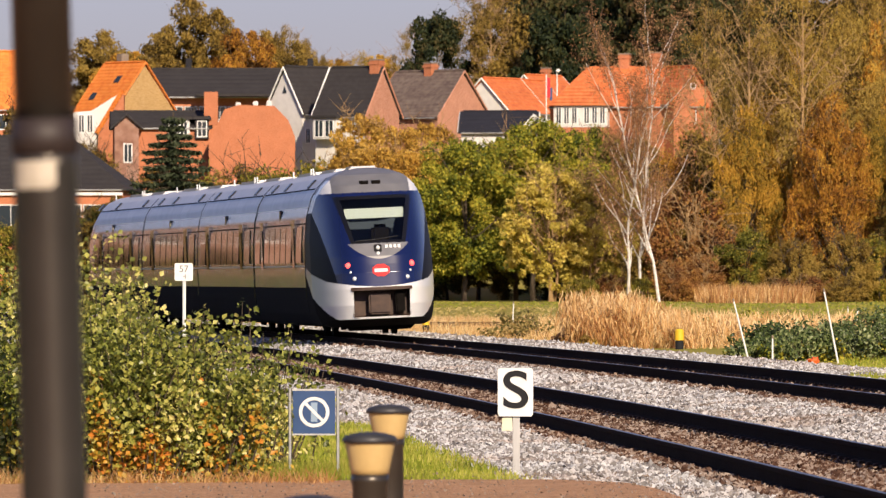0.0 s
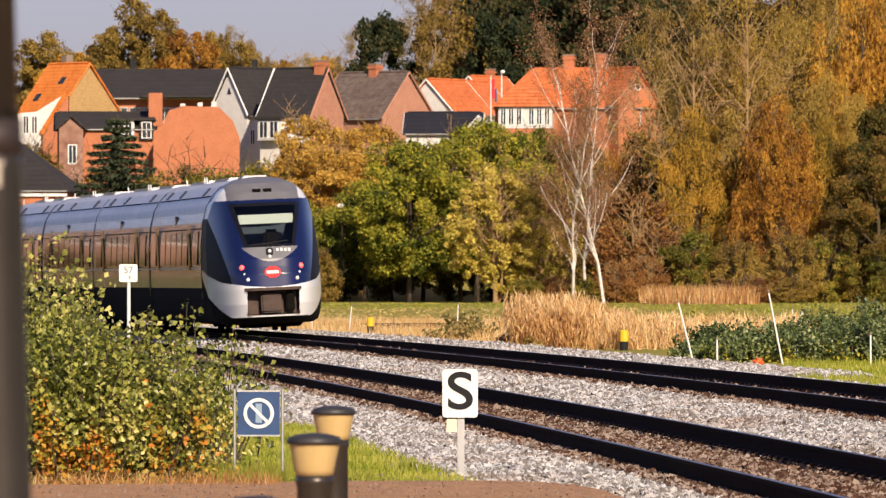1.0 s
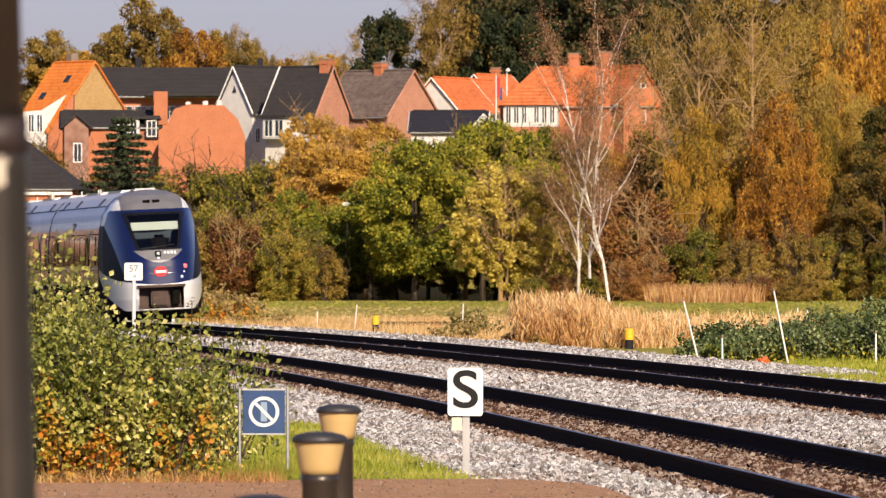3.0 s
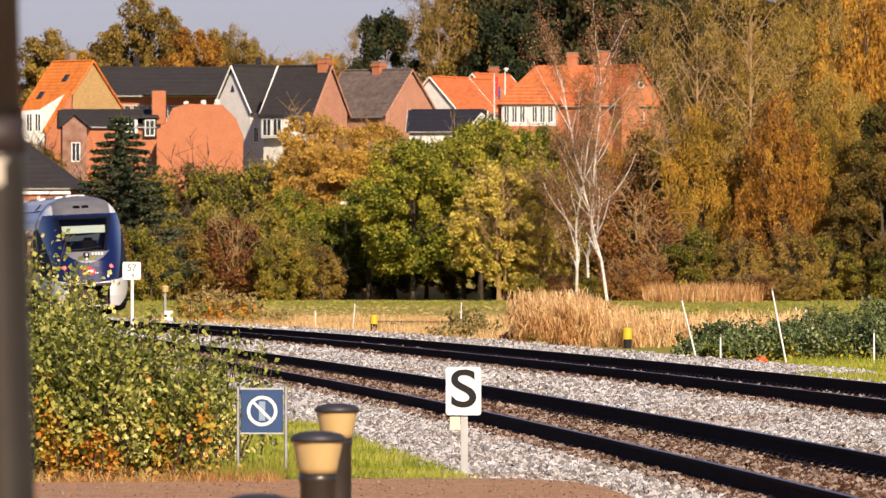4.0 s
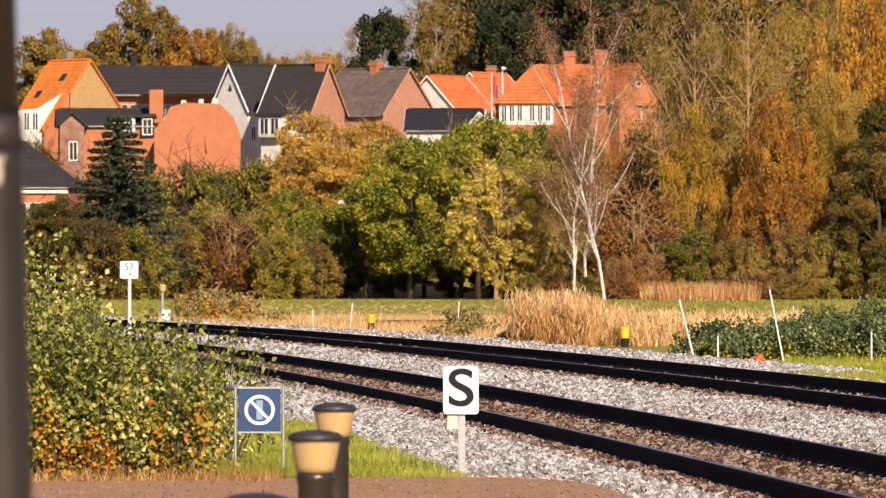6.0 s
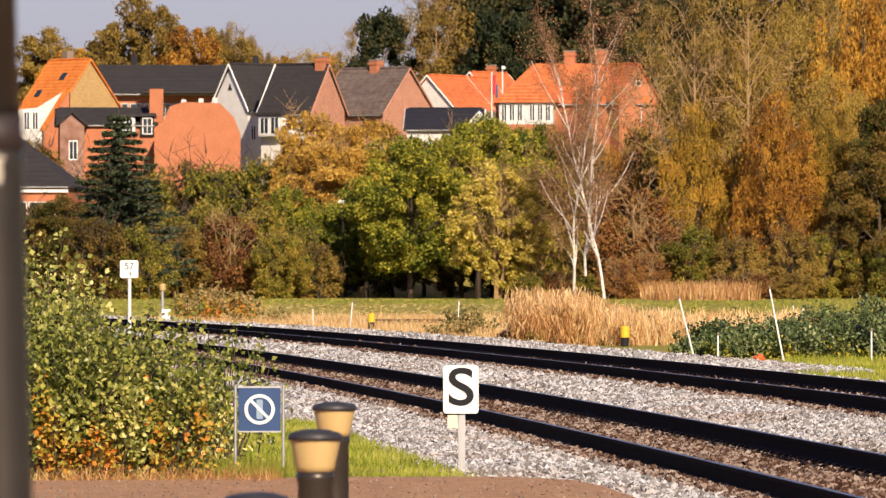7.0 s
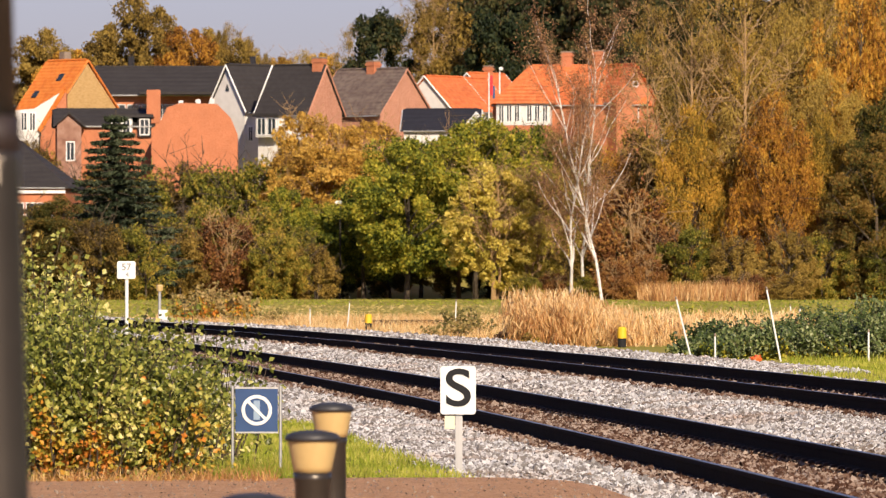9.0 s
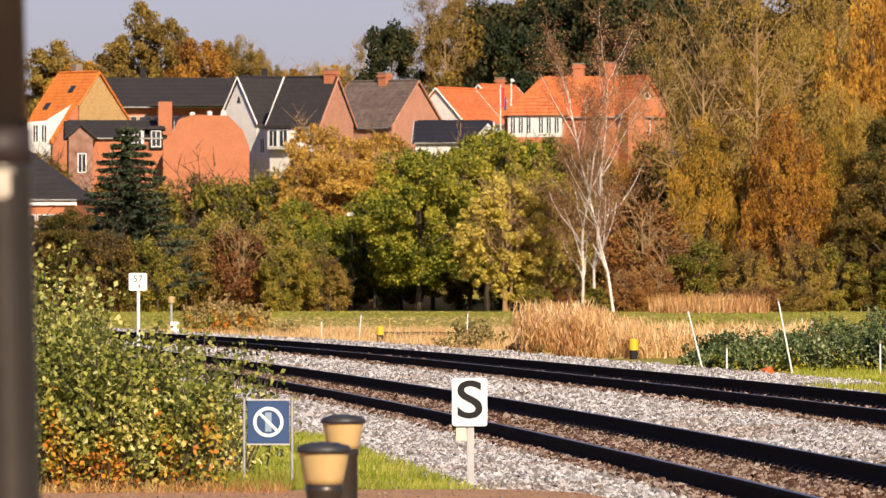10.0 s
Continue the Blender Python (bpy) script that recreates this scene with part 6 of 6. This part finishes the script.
def build_grass():
    rng = np.random.default_rng(77)
    # short grass between the platform's end and the stones
    x, y = strew(60000, -4.6, 1.5, 66, 96, rng)
    o = offset_of(x, y)
    inside = (o < -2.1 - 0.25 * rng.random(len(x))) & (y > 68.35 + rng.normal(0, 0.12, len(x))) & (np.abs(x / y) < 0.07)
    x, y = x[inside], y[inside]
    v, f = blades(x, y, np.full(len(x), -0.13), 0.075, 0.014, rng, 0.4)
    tagged(mesh_ob("grass", v, f, LEAF["grass"]), "short green grass beside the platform's end", "grass", kind="stuff")
    x, y = strew(2600, -2.2, -0.6, 68.6, 71.5, rng)
    v, f = blades(x, y, np.full(len(x), -0.12), 0.17 * (0.4 + 0.6 * (x < -1.3)), 0.011, rng, 0.4)
    tagged(mesh_ob("dry_grass", v, f, LEAF["meadow"]), "thin yellowed grass round the blue sign", "grass", kind="stuff")
    # dry tuft at the foot of the bush
    x, y = strew(2200, -4.4, -1.4, 66.9, 68.3, rng)
    keep = rng.random(len(x)) < 0.6
    v, f = blades(x[keep], y[keep], np.full(keep.sum(), -0.12), 0.15, 0.012, rng, 0.6)
    tagged(mesh_ob("dry_grass", v, f, LEAF["straw"]), "dry grass at the foot of the bush", "grass", kind="stuff")
    # tall straw-coloured grass beyond the tracks
    for x0, x1, y0, y1, tufts, per, high, label in ((1.8, 4.9, 196, 210, 230, 170, 1.08, "tall straw-coloured grass in a dense clump"),
                                                    (4.2, 9.6, 198, 222, 240, 70, 0.66, "thin tall dry grass beyond the tracks")):
        cx, cy = strew(tufts, x0, x1, y0, y1, rng)
        ch = high * rng.uniform(0.55, 1.25, tufts) * (1 - 0.35 * smooth(3.3, 4.6, cx) * (x0 < 4))
        k = rng.integers(0, tufts, tufts * per)
        u = rng.random(len(k)) ** 0.75
        spread = rng.normal(0, 1, (len(k), 2)) * (0.08 + 0.10 * u[:, None])
        p = np.stack([cx[k] + spread[:, 0] + 0.05 * u, cy[k] + spread[:, 1], -0.1 + u * ch[k] * rng.uniform(0.8, 1.12, len(k))], 1)
        v, f = leaves(p, 0.32, rng, 0.0, 0.085, None, 3.2, 0.5)
        tagged(mesh_ob("tall_grass", v, f, LEAF["straw"]), label, "grass", kind="stuff")
    x, y = strew(26000, -12, 9, 195, 330, rng)
    keep = offset_of(x, y) > 8.3
    v, f = blades(x[keep], y[keep], np.full(keep.sum(), -0.1), 0.32, 0.03, rng, 0.35)
    tagged(mesh_ob("dry_grass", v, f, LEAF["straw"]), "low dry grass along the far side of the tracks", "grass", kind="stuff")
    x, y = strew(2600, 14.8, 22.5, 560, 600, rng)
    v, f = blades(x, y, np.full(len(x), -0.1), 1.35, 0.1, rng, 0.2)
    tagged(mesh_ob("reeds", v, f, LEAF["straw"]), "pale reeds along the foot of the trees", "reeds", kind="stuff")
    x, y = strew(16000, 7, 14, 158, 200, rng)
    keep = offset_of(x, y) > 8.6
    v, f = blades(x[keep], y[keep], np.full(keep.sum(), -0.12), 0.18, 0.02, rng)
    tagged(mesh_ob("grass", v, f, LEAF["grass"]), "short green grass beyond the far track", "grass", kind="stuff")
    # grass creeping over the far shoulder near the platform
    x, y = strew(90000, 3.5, 13, 60, 140, rng)
    o = offset_of(x, y)
    keep = (o > 6.75 + 2.0 * smooth(121, 136, y) + 0.15 * rng.random(len(x))) & (o < 10.5) & (np.abs(x / y) < 0.07)
    v, f = blades(x[keep], y[keep], bed_z(np.minimum(o[keep], 8.5)) - 0.02, 0.10, 0.022, rng)
    tagged(mesh_ob("grass", v, f, LEAF["grass"]), "green grass creeping over the far shoulder", "grass", kind="stuff")
    # tufts over the far field
    for n, y0, y1, mat, label in ((9000, 290, 500, "field", "straw-coloured stubble of the far field"), (16000, 290, 596, "meadow", "tufted yellow-green meadow grass")):
        x, y = strew(n, -34, 34, y0, y1, rng)
        field = (x > -9 - 0.03 * (y - 300)) & (y < 480) & (x < 12)
        keep = (np.abs(x / y) < 0.068) & (offset_of(x, y) > 10) & (field == (mat == "field"))
        v, f = blades(x[keep], y[keep], np.full(keep.sum(), -0.1), 0.08, 0.3, rng, 0.3)
        tagged(mesh_ob("meadow_grass", v, f, LEAF[mat]), label, "grass", kind="stuff")
    # pebbles and fallen leaves on the asphalt
    x, y = strew(1500, -3.8, 1.6, 56, 70.3, rng)
    p = np.stack([x, y, np.full(len(x), -0.078)], 1)
    v, f = leaves(p, 0.026, rng, 2.5, 0.8, sunward=0.0)
    tagged(mesh_ob("litter", v, f, M["concrete"]), "small stones and fallen leaves on the asphalt", "litter", kind="stuff")


build_grass()
for x, y, rx, h, leaf, sd in ((1.75, 197, 0.25, 0.5, "rust", 77), (2.1, 196, 0.2, 0.45, "brown", 78), (5.0, 205, 0.35, 1.0, "green", 71), (5.9, 203, 0.3, 0.9, "rust", 72), (4.6, 230, 0.4, 1.1, "yellowgreen", 73), (0.2, 215, 0.5, 0.8, "weed", 74), (7.6, 210, 0.4, 1.0, "weed", 75), (-6.6, 290, 0.9, 0.8, "weed", 76)):
    sprig_bush("weed", "tall weedy plant in the dry grass", pose(x, y, -0.1), rx, 0.5, h, 14, 620, 0.1, leaf, leaf, sd)


# ---- what moves ----
def motions():
    """The train pulls away along the far track; nose places in metres along the line."""
    times = [(0.0, 181.1), (0.5, 188.6), (1.0, 196.6), (1.5, 204.8), (2.0, 213.1), (2.5, 221.7), (3.0, 231.2), (3.5, 242.0), (4.0, 253.6), (4.5, 267.6),
             (5.0, 285.0), (5.5, 304.0), (6.0, 323.0), (7.0, 360.0), (8.0, 397.0), (9.0, 434.0), (10.0, 471.0)]
    for car, back in CARS:
        rows = []
        for t, s in times:
            q = s + back
            p = line(q, SECOND + GAUGE / 2, 0.168 + 0.05)
            ahead = line(q + 21, SECOND + GAUGE / 2, 0.218) - p
            rows.append((t, Matrix.Translation(p) @ Matrix.Rotation(math.atan2(-ahead.x, ahead.y), 4, "Z") @ Matrix.Rotation(radians(-2.6), 4, "Y")))
        walk(car, rows)


motions()
